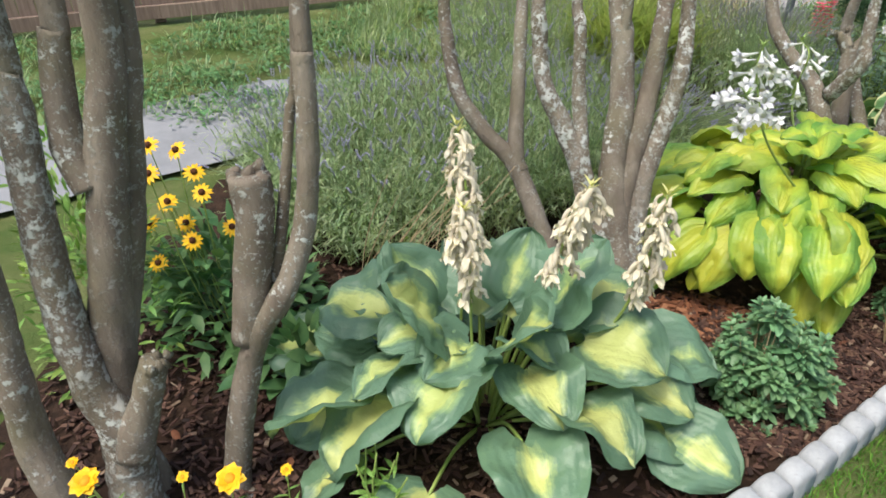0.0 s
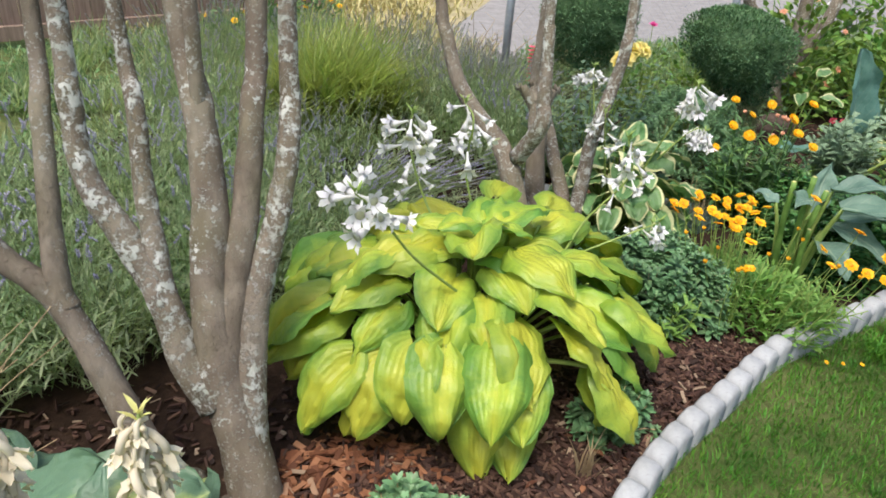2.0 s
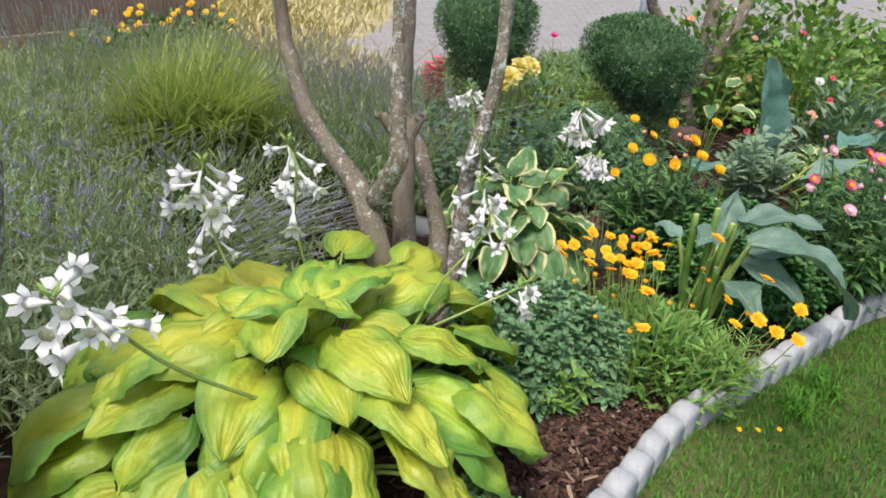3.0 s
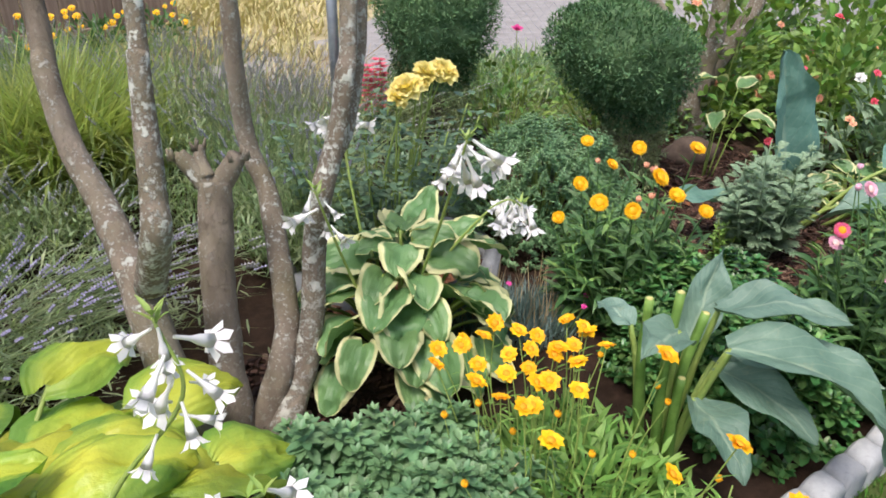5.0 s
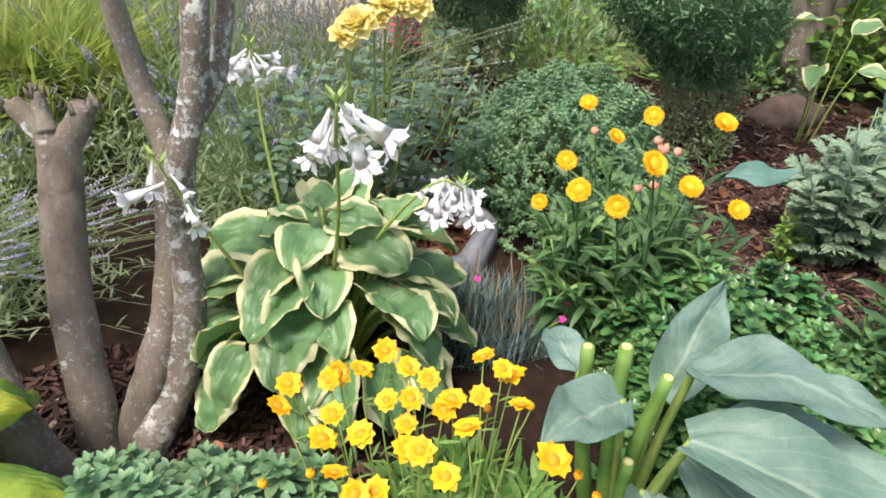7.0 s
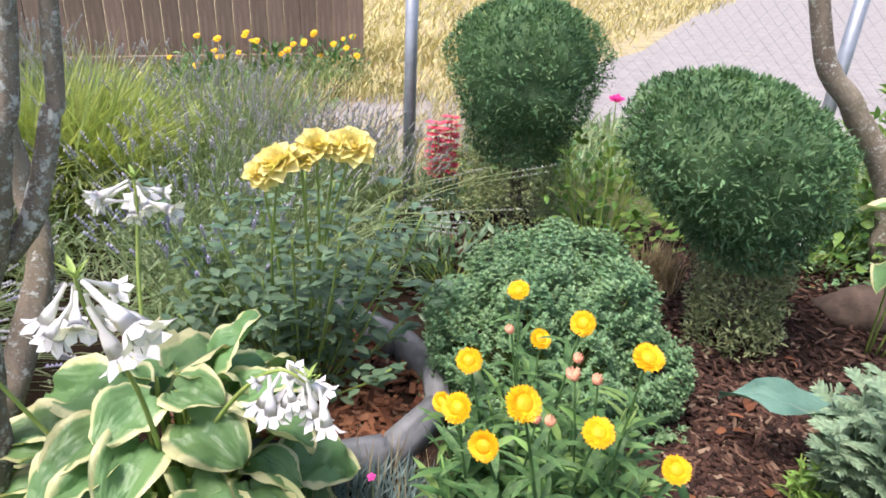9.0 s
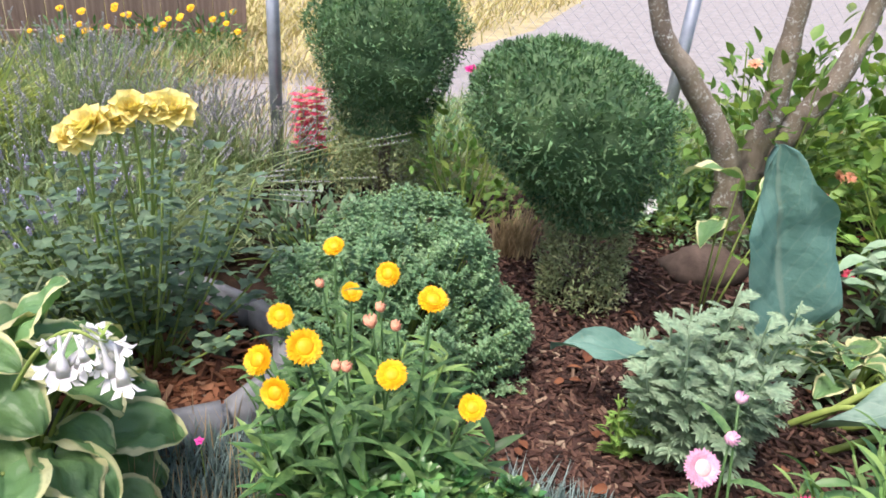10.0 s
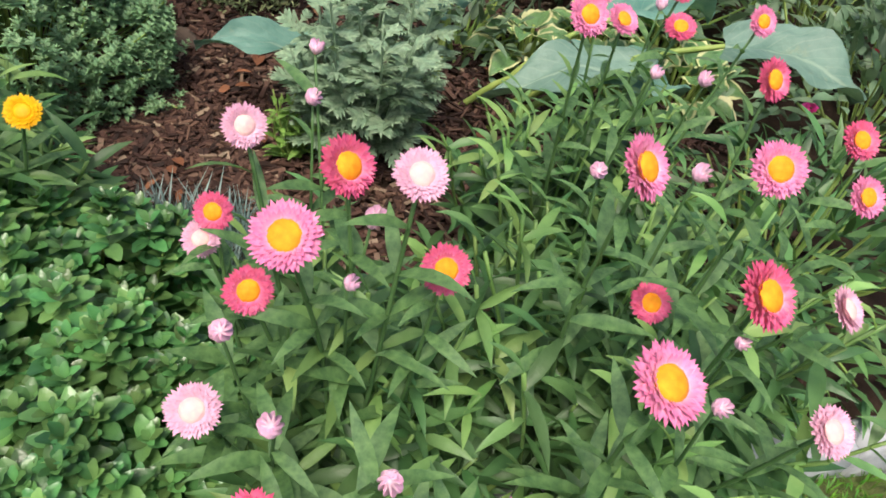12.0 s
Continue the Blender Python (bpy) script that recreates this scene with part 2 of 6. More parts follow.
def bark_material(name, crust):
    """Smooth grey-brown bark; crust sets how much pale lichen grows on it."""
    n = Nodes(name)
    base = n.ramp(n.noise(9, 5, 0.65, stretch=(1, 1, 0.35)), (0.25, (0.085, 0.066, 0.05)), (0.5, (0.19, 0.155, 0.12)), (0.75, (0.33, 0.285, 0.23)))
    moss = n.ramp(n.noise(5, 3), (0.45, (0, 0, 0)), (0.7, (1, 1, 1)))
    base = n.mix(n.math("MULTIPLY", moss, 0.35), base, (0.14, 0.14, 0.06))
    spots = n.ramp(n.noise(34, 6, 0.72), (0.57 - 0.10 * crust, (0, 0, 0)), (0.61 - 0.08 * crust, (1, 1, 1)))
    zone = n.ramp(n.noise(3.4, 3), (0.38 - 0.18 * crust, (0, 0, 0)), (0.54 - 0.12 * crust, (1, 1, 1)))
    fine = n.ramp(n.noise(90, 5, 0.7), (0.56 - 0.05 * crust, (0, 0, 0)), (0.62 - 0.05 * crust, (1, 1, 1)))
    spots = n.math("MAXIMUM", spots, n.math("MULTIPLY", fine, 0.6))
    tint = n.ramp(n.noise(22, 3), (0.35, (0.40, 0.42, 0.37)), (0.65, (0.66, 0.67, 0.63)))
    col = n.mix(n.math("MULTIPLY", n.math("MULTIPLY", spots, zone), 0.92), base, tint)
    n.bump(n.math("ADD", n.noise(26, 6, 0.7, stretch=(1, 1, 0.4)), n.math("MULTIPLY", spots, 0.3 + 0.5 * crust)), 0.7, 0.012)
    return n.finish(col, 0.85, 0.25)


def mulch_material(name, hue):
    n = Nodes(name)
    dark, mid, light = hue
    col = n.ramp(n.add("NewGeometry").outputs["Random Per Island"], (0.0, dark), (0.55, mid), (0.93, light), (1.0, (0.36, 0.27, 0.19)))
    col = n.mix(n.math("MULTIPLY", n.noise(60, 4, stretch=(1, 1, 3)), 0.5), col, dark)
    n.bump(n.noise(150, 4), 0.5, 0.004)
    return n.finish(col, 0.8, 0.3)


def soil_material():
    n = Nodes("dark_soil")
    col = n.ramp(n.noise(18, 8, 0.75), (0.3, (0.018, 0.011, 0.008)), (0.55, (0.05, 0.028, 0.018)), (0.8, (0.10, 0.06, 0.04)))
    n.bump(n.noise(60, 8, 0.8), 0.9, 0.02)
    return n.finish(col, 0.9, 0.2)


def ground_material():
    n = Nodes("turf_and_dry_ground")
    a = n.ramp(n.noise(3, 8, 0.7), (0.3, (0.055, 0.11, 0.022)), (0.5, (0.12, 0.15, 0.05)), (0.68, (0.19, 0.195, 0.085)))
    n.bump(n.noise(40, 8, 0.8), 0.8, 0.03)
    return n.finish(a, 0.95, 0.15)


def concrete_material(name, dark, light, scale=12):
    n = Nodes(name)
    c = n.ramp(n.noise(scale, 8, 0.7), (0.3, dark), (0.7, light))
    c = n.mix(n.math("MULTIPLY", n.ramp(n.noise(70, 4, 0.8), (0.55, (0, 0, 0)), (0.7, (1, 1, 1))), 0.25), c, (0.12, 0.11, 0.09))
    n.bump(n.noise(110, 6, 0.75), 0.45, 0.005)
    return n.finish(n.vary(c, False, 0.15, 0.0), 0.85, 0.25)


def wood_material():
    n = Nodes("weathered_brown_fence")
    c = n.ramp(n.noise(5, 6, 0.7, stretch=(6, 6, 0.6)), (0.3, (0.15, 0.105, 0.082)), (0.7, (0.30, 0.22, 0.175)))
    n.bump(n.noise(12, 6, 0.7, stretch=(6, 6, 0.6)), 0.5, 0.01)
    return n.finish(n.vary(c, False, 0.3, 0.01), 0.85, 0.2)


M_BARK = bark_material("smooth_bark_with_lichen", 0.0)
M_LICHEN = bark_material("bark_crusted_with_lichen", 0.55)
M_MULCH = mulch_material("red_brown_bark_chips", ((0.017, 0.0085, 0.0065), (0.072, 0.034, 0.025), (0.155, 0.086, 0.06)))
M_CHUNK = mulch_material("orange_brown_bark_chunks", ((0.06, 0.022, 0.012), (0.22, 0.085, 0.04), (0.36, 0.17, 0.09)))
M_SOIL = soil_material()
M_GROUND = ground_material()
M_KERB = concrete_material("pale_concrete", (0.28, 0.29, 0.305), (0.42, 0.43, 0.445))
M_BLOCK = concrete_material("grey_concrete_block", (0.16, 0.17, 0.18), (0.27, 0.28, 0.30))
M_ROAD = concrete_material("pale_gravel_drive", (0.19, 0.18, 0.175), (0.30, 0.285, 0.28), 6)
M_PATH = concrete_material("grey_paving", (0.20, 0.205, 0.22), (0.29, 0.295, 0.315), 3)
M_DRYGRASS = leafy("dry_grass", (0.42, 0.37, 0.17), (0.6, 0.54, 0.30), 4, 0.8, 0.2, 0.2, 0.4)
M_GRASS = leafy("lawn_blade", (0.05, 0.165, 0.016), (0.14, 0.33, 0.04), 3, 0.5, 0.3, 0.35, 0.6, 0.04)
M_WOOD = wood_material()
M_STEEL = plain("galvanised_steel", (0.28, 0.31, 0.36), (0.4, 0.43, 0.48), 20, 0.45, 0.5)
M_STEEL.node_tree.nodes["Principled BSDF"].inputs["Metallic"].default_value = 0.6
M_ROCK = plain("brown_grey_rock", (0.05, 0.036, 0.028), (0.12, 0.09, 0.07), 16, 0.9, 0.2, bump=0.6)


# ---- mesh building ----
class Geo:
    """Collects vertices, faces, texture places and material slots of one mesh."""

    def __init__(self):
        self.v, self.f, self.uv, self.m = [], [], [], []

    def face(self, idx, uvs, slot=0):
        self.f.append(idx)
        self.uv.extend(uvs)
        self.m.append(slot)

    def mesh(self, name, mats, smooth=True):
        me = bpy.data.meshes.new(name)
        me.from_pydata(self.v, [], self.f)
        layer = me.uv_layers.new(name="UVMap")
        layer.data.foreach_set("uv", [c for uv in self.uv for c in uv])
        for m in mats:
            me.materials.append(m)
        me.polygons.foreach_set("material_index", self.m)
        me.polygons.foreach_set("use_smooth", [smooth] * len(self.f))
        me.update()
        return me


def thing(name, at, label, category, group="", kind=""):
    ob = tagged(new(name), label, category, group, kind)
    ob.empty_display_size = 0.05
    ob.location = at
    return ob


def part(name, data, mats, parent, label="", m=None, smooth=True):
    """One mesh object under a thing or a part; data is a Geo or a shared mesh."""
    me = data if isinstance(data, bpy.types.Mesh) else data.mesh(name, mats if isinstance(mats, (list, tuple)) else [mats], smooth)
    ob = new(name, me)
    ob.parent = parent
    if m is not None:
        ob.matrix_basis = m
    if label:
        ob["label"] = label
    return ob


def solid(name, geo, mats, label, category, kind="", at=(0, 0, 0), group="", smooth=True):
    ob = new(name, geo.mesh(name, mats if isinstance(mats, (list, tuple)) else [mats], smooth))
    ob.location = at
    return tagged(ob, label, category, group, kind)


def aim(at, up, spin=0.0, size=1.0):
    """A pose at a place whose z axis points along up."""
    q = Vector(up).to_track_quat("Z", "Y").to_matrix().to_4x4()
    return Matrix.Translation(at) @ q @ Matrix.Rotation(spin, 4, "Z") @ Matrix.Diagonal((size, size, size, 1))


def polar(az, el=0.0):
    return Vector((math.cos(az) * math.cos(el), math.sin(az) * math.cos(el), math.sin(el)))


OVAL = lambda u: math.sin(math.pi * u ** 0.75) ** 0.8
LANCE = lambda u: (math.sin(math.pi * (0.06 + 0.94 * u) ** 0.8)) ** 1.0
STRAP = lambda u: min(1.0, 6 * u + 0.4) * (1 - u ** 4)


def ROUND(u):
    return max(0.0, (min(1.0, u * 8 + 0.14) ** 0.5) * (1 - u ** 3.4) ** 0.62 * (0.92 + 0.18 * math.sin(math.pi * min(1, u * 1.3))))


SPADE = lambda u: (min(1.0, u * 2.0 + 0.22)) * (1 - 0.72 * u ** 5)


def OVATE(u):
    return max(0.0, (min(1.0, u * 7 + 0.12) ** 0.55) * (1 - u ** 2.9) ** 0.68 * (0.88 + 0.22 * math.sin(math.pi * min(1, u * 1.15))))


def HEART(u):
    return max(0.0, (min(1.0, u * 9 + 0.12) ** 0.5) * (1 - u ** 2.3) ** 0.72 * (0.9 + 0.25 * math.sin(math.pi * min(1, u * 1.4))))


def leaf(g, base, az, pitch, curl, length, width, shape=LANCE, nu=3, nv=1, cup=0.0, roll=0.0, wave=0.0, lobe=0.0, slot=0, phase=0.0, groove=0.0, pucker=0.0):
    """A leaf blade from base towards az, starting at pitch and bending down by curl; cup lifts its sides, lobe draws its base back."""
    start, pos = len(g.v), Vector(base)
    n_across = 2 * nv + 1
    step = length / nu
    flat = Vector((-math.sin(az), math.cos(az), 0))
    for i in range(nu + 1):
        u = i / nu
        p = pitch - curl * u ** 1.15
        way = polar(az, p)
        up = flat.cross(way) * -1
        lat = flat * math.cos(roll) + up * math.sin(roll)
        nor = up * math.cos(roll) - flat * math.sin(roll)
        w = shape(u) * width / 2
        for j in range(n_across):
            s = (j - nv) / nv
            lift = cup * w * abs(s) ** 1.6 + groove * w * math.sin(math.pi * min(1.0, abs(s) * 0.85)) + wave * width * math.sin(u * 11 + phase + s * 1.5) * s * s
            if pucker:
                lift += pucker * width * (noise.noise(Vector((u * 3.2, s * 2.1, phase * 3))) + 0.5 * noise.noise(Vector((u * 8, s * 5, phase * 3))))
            back = -lobe * length * abs(s) ** 1.5 * max(0, 1 - u * 3.2)
            g.v.append(tuple(pos + lat * (w * s) + nor * lift + way * back))
        pos = pos + way * step
    for i in range(nu):
        for j in range(n_across - 1):
            a = start + i * n_across + j
            u0, u1, s0, s1 = i / nu, (i + 1) / nu, j / (n_across - 1), (j + 1) / (n_across - 1)
            g.face((a, a + 1, a + 1 + n_across, a + n_across), ((s0, u0), (s1, u0), (s1, u1), (s0, u1)), slot)


def blade(g, base, way, length, width, droop=0.3, slot=0, side=None):
    """A narrow two-piece blade."""
    way = Vector(way).normalized()
    side = side or way.cross(Vector((0.13, 0.21, 1))).normalized() * (width / 2)
    mid = Vector(base) + way * (length * 0.55)
    tip = mid + (way + Vector((0, 0, -droop))).normalized() * (length * 0.45)
    k = len(g.v)
    base = Vector(base)
    g.v += [tuple(base - side * 0.6), tuple(base + side * 0.6), tuple(mid + side), tuple(mid - side), tuple(tip)]
    g.face((k, k + 1, k + 2, k + 3), ((0, 0), (1, 0), (1, 0.5), (0, 0.5)), slot)
    g.face((k + 3, k + 2, k + 4), ((0, 0.5), (1, 0.5), (0.5, 1)), slot)


def tube(g, pts, radii, sides=8, slot=0, rough=0.0, cap=True, seed=0.0):
    """A round limb along smooth points."""
    pts = [Vector(p) for p in pts]
    start = len(g.v)
    for i, p in enumerate(pts):
        d = (pts[min(i + 1, len(pts) - 1)] - pts[max(i - 1, 0)]).normalized()
        ax = d.cross(Vector((0.3, 1, 0.1))).normalized()
        ay = d.cross(ax)
        for k in range(sides):
            a = 2 * math.pi * k / sides
            r = radii[i]
            if rough:
                q = p + (ax * math.cos(a) + ay * math.sin(a)) * r
                r *= 1 + rough * (noise.noise(q * 14 + Vector((seed, 0, 0))) + 0.5 * noise.noise(q * 37))
            g.v.append(tuple(p + (ax * math.cos(a) + ay * math.sin(a)) * r))
    for i in range(len(pts) - 1):
        for k in range(sides):
            a, b = start + i * sides + k, start + i * sides + (k + 1) % sides
            g.face((a, b, b + sides, a + sides), ((k / sides, i), ((k + 1) / sides, i), ((k + 1) / sides, i + 1), (k / sides, i + 1)), slot)
    if cap:
        for ring in (0, len(pts) - 1):
            idx = [start + ring * sides + k for k in range(sides)]
            g.face(tuple(idx if ring else idx[::-1]), tuple((0.5, 0.5) for _ in idx), slot)


def curve_points(ctrl, steps=6):
    """A Catmull-Rom line through control points."""
    c = [Vector(p) for p in ctrl]
    c = [c[0] * 2 - c[1]] + c + [c[-1] * 2 - c[-2]]
    out = []
    for i in range(1, len(c) - 2):
        for k in range(steps):
            t = k / steps
            a, b, d, e = c[i - 1], c[i], c[i + 1], c[i + 2]
            out.append(0.5 * ((2 * b) + (d - a) * t + (2 * a - 5 * b + 4 * d - e) * t * t + (3 * b - a - 3 * d + e) * t ** 3))
    out.append(c[-2])
    return out


def bar(g, a, b, w, h, slot=0, twist=0.0):
    """A squared bar from a to b."""
    a, b = Vector(a), Vector(b)
    d = (b - a).normalized()
    x = d.cross(Vector((0, 0, 1)))
    x = (x if x.length > 1e-3 else Vector((1, 0, 0))).normalized()
    y = d.cross(x)
    x, y = x * math.cos(twist) + y * math.sin(twist), y * math.cos(twist) - x * math.sin(twist)
    k = len(g.v)
    for p in (a, b):
        for sx, sy in ((-1, -1), (1, -1), (1, 1), (-1, 1)):
            g.v.append(tuple(p + x * (sx * w / 2) + y * (sy * h / 2)))
    for f in ((0, 1, 2, 3), (7, 6, 5, 4), (0, 4, 5, 1), (1, 5, 6, 2), (2, 6, 7, 3), (3, 7, 4, 0)):
        g.face(tuple(k + i for i in f), ((0, 0), (1, 0), (1, 1), (0, 1)), slot)


def ball(g, at, r, slot=0, rings=4, sides=8, squash=1.0):
    start = len(g.v)
    for i in range(rings + 1):
        th = math.pi * i / rings
        for k in range(sides):
            a = 2 * math.pi * k / sides
            g.v.append((at[0] + r * math.sin(th) * math.cos(a), at[1] + r * math.sin(th) * math.sin(a), at[2] + r * squash * math.cos(th)))
    for i in range(rings):
        for k in range(sides):
            a, b = start + i * sides + k, start + i * sides + (k + 1) % sides
            g.face((a, a + sides, b + sides, b), ((0, 0), (0, 1), (1, 1), (1, 0)), slot)


def inside(x, y, poly):
    hit = False
    for (ax, ay), (bx, by) in zip(poly, poly[1:] + poly[:1]):
        if (ay > y) != (by > y) and x < (bx - ax) * (y - ay) / (by - ay) + ax:
            hit = not hit
    return hit


def sheet(g, poly, z, slot=0):
    k = len(g.v)
    g.v += [(x, y, z) for x, y in poly]
    g.face(tuple(range(k, k + len(poly))), tuple((x, y) for x, y in poly), slot)


# ---- ground, bed, lawn edge ----
KERB = [(-0.600, 0.200), (0.100, 0.780), (0.902, 1.227), (1.431, 1.611), (1.835, 1.923), (2.150, 2.102), (2.479, 2.287), (2.755, 2.377), (3.100, 2.478), (3.397, 2.574), (3.709, 2.661), (4.286, 2.647), (5.000, 2.500), (6.000, 2.300)]
KLINE = [(p.x, p.y) for p in curve_points([(x, y, 0) for x, y in KERB], 10)]
BED = KLINE + [(7.5, 3.0), (7.5, 5.35), (2.44, 5.35), (0.6, 5.3), (-0.7, 4.4), (-1.1, 3.2), (-1.3, 1.5)]

g = Geo()
n = 60
for i in range(n + 1):
    for j in range(n + 1):
        sx, sy = (i / n * 2 - 1), (j / n * 2 - 1)
        x, y = 2 + 400 * sx ** 5 + 6 * sx, 3 + 400 * sy ** 5 + 6 * sy
        g.v.append((x, y, -0.02 + 0.012 * noise.noise(Vector((x * 1.5, y * 1.5, 0)))))
for i in range(n):
    for j in range(n):
        a = i * (n + 1) + j
        g.face((a, a + n + 1, a + n + 2, a + 1), ((0, 0), (1, 0), (1, 1), (0, 1)))
ground = solid("ground", g, M_GROUND, "uneven grassy ground around the garden bed", "ground", "structure")

g = Geo()
step = 0.06
cells, ids = {}, {}
for i in range(int(-1.4 / step), int(7.6 / step)):
    for j in range(0, int(5.5 / step)):
        x, y = i * step, j * step
        if inside(x + step / 2, y + step / 2, BED):
            quad = []
            for a, b in ((i, j), (i + 1, j), (i + 1, j + 1), (i, j + 1)):
                if (a, b) not in ids:
                    ids[a, b] = len(g.v)
                    p = Vector((a * step, b * step, 0))
                    g.v.append((p.x, p.y, 0.004 + 0.016 * noise.noise(p * 2.1) + 0.008 * noise.noise(p * 9)))
                quad.append(ids[a, b])
            g.face(tuple(quad), ((0, 0), (1, 0), (1, 1), (0, 1)))
bed = solid("planting_bed", g, M_SOIL, "dark soil of the planting bed under bark chips", "soil", "structure")

LOOP = [(2.546, 3.514), (2.724, 3.590), (2.818, 3.777), (2.775, 3.959), (2.662, 4.079), (2.452, 4.202), (2.194, 4.248), (1.995, 4.073), (2.060, 3.762), (2.323, 3.521)]


def chips(name, mat, spots, count, lo, hi, label):
    g = Geo()
    made = 0
    while made < count:
        cx, cy, rx, ry = RND.choice(spots)
        a, r = RND.random() * 6.283, math.sqrt(RND.random())
        x, y = cx + rx * r * math.cos(a), cy + ry * r * math.sin(a)
        made += 1
        if not inside(x, y, BED):
            continue
        z = 0.008 + 0.016 * noise.noise(Vector((x, y, 0)) * 2.1) + RND.random() * 0.016
        l, w, d = RND.uniform(lo, hi), RND.uniform(lo * 0.3, hi * 0.28), RND.uniform(0.002, 0.006)
        th, tilt = RND.random() * 6.283, RND.uniform(-0.35, 0.35)
        half = polar(th, tilt) * (l / 2)
        c = Vector((x, y, z + abs(half.z) * 0.6))
        bar(g, c - half, c + half, w, d, 0, RND.uniform(-0.5, 0.5))
    return solid(name, g, mat, label, "mulch", "stuff", smooth=False)


chips("bark_mulch", M_MULCH, [(3.6, 3.5, 0.5, 0.6), (3.9, 4.3, 0.8, 0.8), (3.4, 4.3, 0.5, 0.8), (3.3, 3.5, 0.35, 0.4), (1.4, 1.85, 0.5, 0.3), (2.1, 2.3, 0.5, 0.35), (4.3, 3.5, 0.6, 0.8), (1.9, 2.8, 0.6, 0.6), (0.5, 1.6, 1.2, 0.9), (-0.4, 1.6, 0.8, 0.8), (3.0, 5.0, 1.5, 0.6), (1.0, 1.7, 0.3, 0.3)], 42000, 0.014, 0.046, "red-brown shredded bark mulch over the soil")
chips("bark_chunks", M_CHUNK, [(2.45, 3.8, 0.36, 0.34), (2.5, 3.7, 0.25, 0.2), (0.95, 1.95, 0.25, 0.25)], 1500, 0.03, 0.07, "orange-brown bark chunks within the block ring")

# lawn in front of the edging
g = Geo()
for _ in range(150000):
    x, y = RND.uniform(0.0, 5.2), RND.uniform(-0.4, 2.6)
    if inside(x, y, BED) or y < 0.5 * x - 0.6 - 0.5 * RND.random() or y < 0.9 - 1.3 * x:
        continue
    h = RND.uniform(0.02, 0.05)
    blade(g, (x, y, -0.015), (RND.gauss(0, 0.45), RND.gauss(0, 0.45), 1), h, 0.0035, 0.8)
solid("lawn", g, M_GRASS, "short mown green lawn beside the edging", "grass", "stuff")

# scalloped edging, stone by stone
edging = thing("lawn_edging", (0, 0, 0), "pale concrete edging with a scalloped top along the lawn", "edging", kind="structure")


def scallop_mesh():
    g = Geo()
    n, w, depth, h = 8, 0.098, 0.066, 0.09
    prof = [(-w / 2, -0.05), (-w / 2, h * 0.62)] + [(w / 2 * -math.cos(math.pi * k / n), h * 0.62 + h * 0.38 * math.sin(math.pi * k / n)) for k in range(1, n)] + [(w / 2, h * 0.62), (w / 2, -0.05)]
    m = len(prof)
    rows = ((-depth / 2, 0.82), (-depth / 2 + 0.009, 0.96), (depth / 2 - 0.009, 1.0), (depth / 2, 0.86))
    for yy, s in rows:
        for x, z in prof:
            g.v.append((x * (0.92 + 0.08 * s), yy, z * s if z > 0 else z))
    for r in range(3):
        for k in range(m - 1):
            a = r * m + k
            g.face((a, a + 1, a + 1 + m, a + m), ((0, 0), (1, 0), (1, 1), (0, 1)))
    g.face(tuple(range(m))[::-1], tuple((0, 0) for _ in range(m)))
    g.face(tuple(range(3 * m, 4 * m)), tuple((0, 0) for _ in range(m)))
    return g.mesh("edging_stone", [M_KERB])


me = scallop_mesh()
gap, run, last = 0.099, 0.0, Vector((*KLINE[0], 0))
for p in KLINE[1:]:
    p = Vector((*p, 0))
    seg = (p - last).length
    while run <= seg:
        q = last.lerp(p, run / seg)
        d = p - last
        part("edging_stone", me, M_KERB, edging, m=Matrix.Translation((q.x, q.y, RND.uniform(-0.003, 0.003))) @ Matrix.Rotation(math.atan2(d.y, d.x) + RND.uniform(-0.03, 0.03), 4, "Z"))
        run += gap
    run -= seg
    last = p

# ring of grey blocks round the rose
ring = thing("block_ring", (2.4, 3.85, 0), "low ring of grey concrete edging blocks round a rose", "edging", kind="structure")


def block_mesh():
    bm = bmesh.new()
    bmesh.ops.create_cube(bm, size=1.0, matrix=Matrix.Diagonal((0.165, 0.06, 0.12, 1)))
    bmesh.ops.bevel(bm, geom=bm.edges[:], offset=0.012, segments=2, affect="EDGES")
    for f in bm.faces:
        f.smooth = True
    me = bpy.data.meshes.new("edging_block")
    bm.to_mesh(me)
    bm.free()
    me.materials.append(M_BLOCK)
    return me


me = block_mesh()
for (ax, ay), (bx, by) in zip(LOOP, LOOP[1:] + LOOP[:1]):
    length = math.hypot(bx - ax, by - ay)
    part("edging_block", me, M_BLOCK, ring, m=Matrix.Translation(((ax + bx) / 2 - 2.4, (ay + by) / 2 - 3.85, 0.035 + RND.uniform(-0.006, 0.006))) @ Matrix.Rotation(math.atan2(by - ay, bx - ax), 4, "Z") @ Matrix.Diagonal((length / 0.168, 1, 1, 1)))

# drive and path beyond
g = Geo()
sheet(g, [(1.5, 5.95), (2.35, 5.55), (2.75, 6.3), (3.3, 6.85), (9, 7.6), (30, 9.6), (30, 40), (14, 34), (7.0, 19), (4.3, 10.8), (2.9, 8.2), (1.45, 7.3)], 0.012)
solid("gravel_drive", g, M_ROAD, "pale sunlit gravel drive beyond the wire fence", "road", "structure")
g = Geo()
near = [(-3.0 + 0.3 * k, 8.15 - 0.05 * k * 0.3 + 0.22 * math.sin(k * 1.7) + 0.15 * math.sin(k * 3.9)) for k in range(20)]
sheet(g, near + [(3.3, 8.4), (4.7, 10.9), (7.6, 19.1), (14.6, 34.2), (-20, 34), (-20, 16)], 0.006)
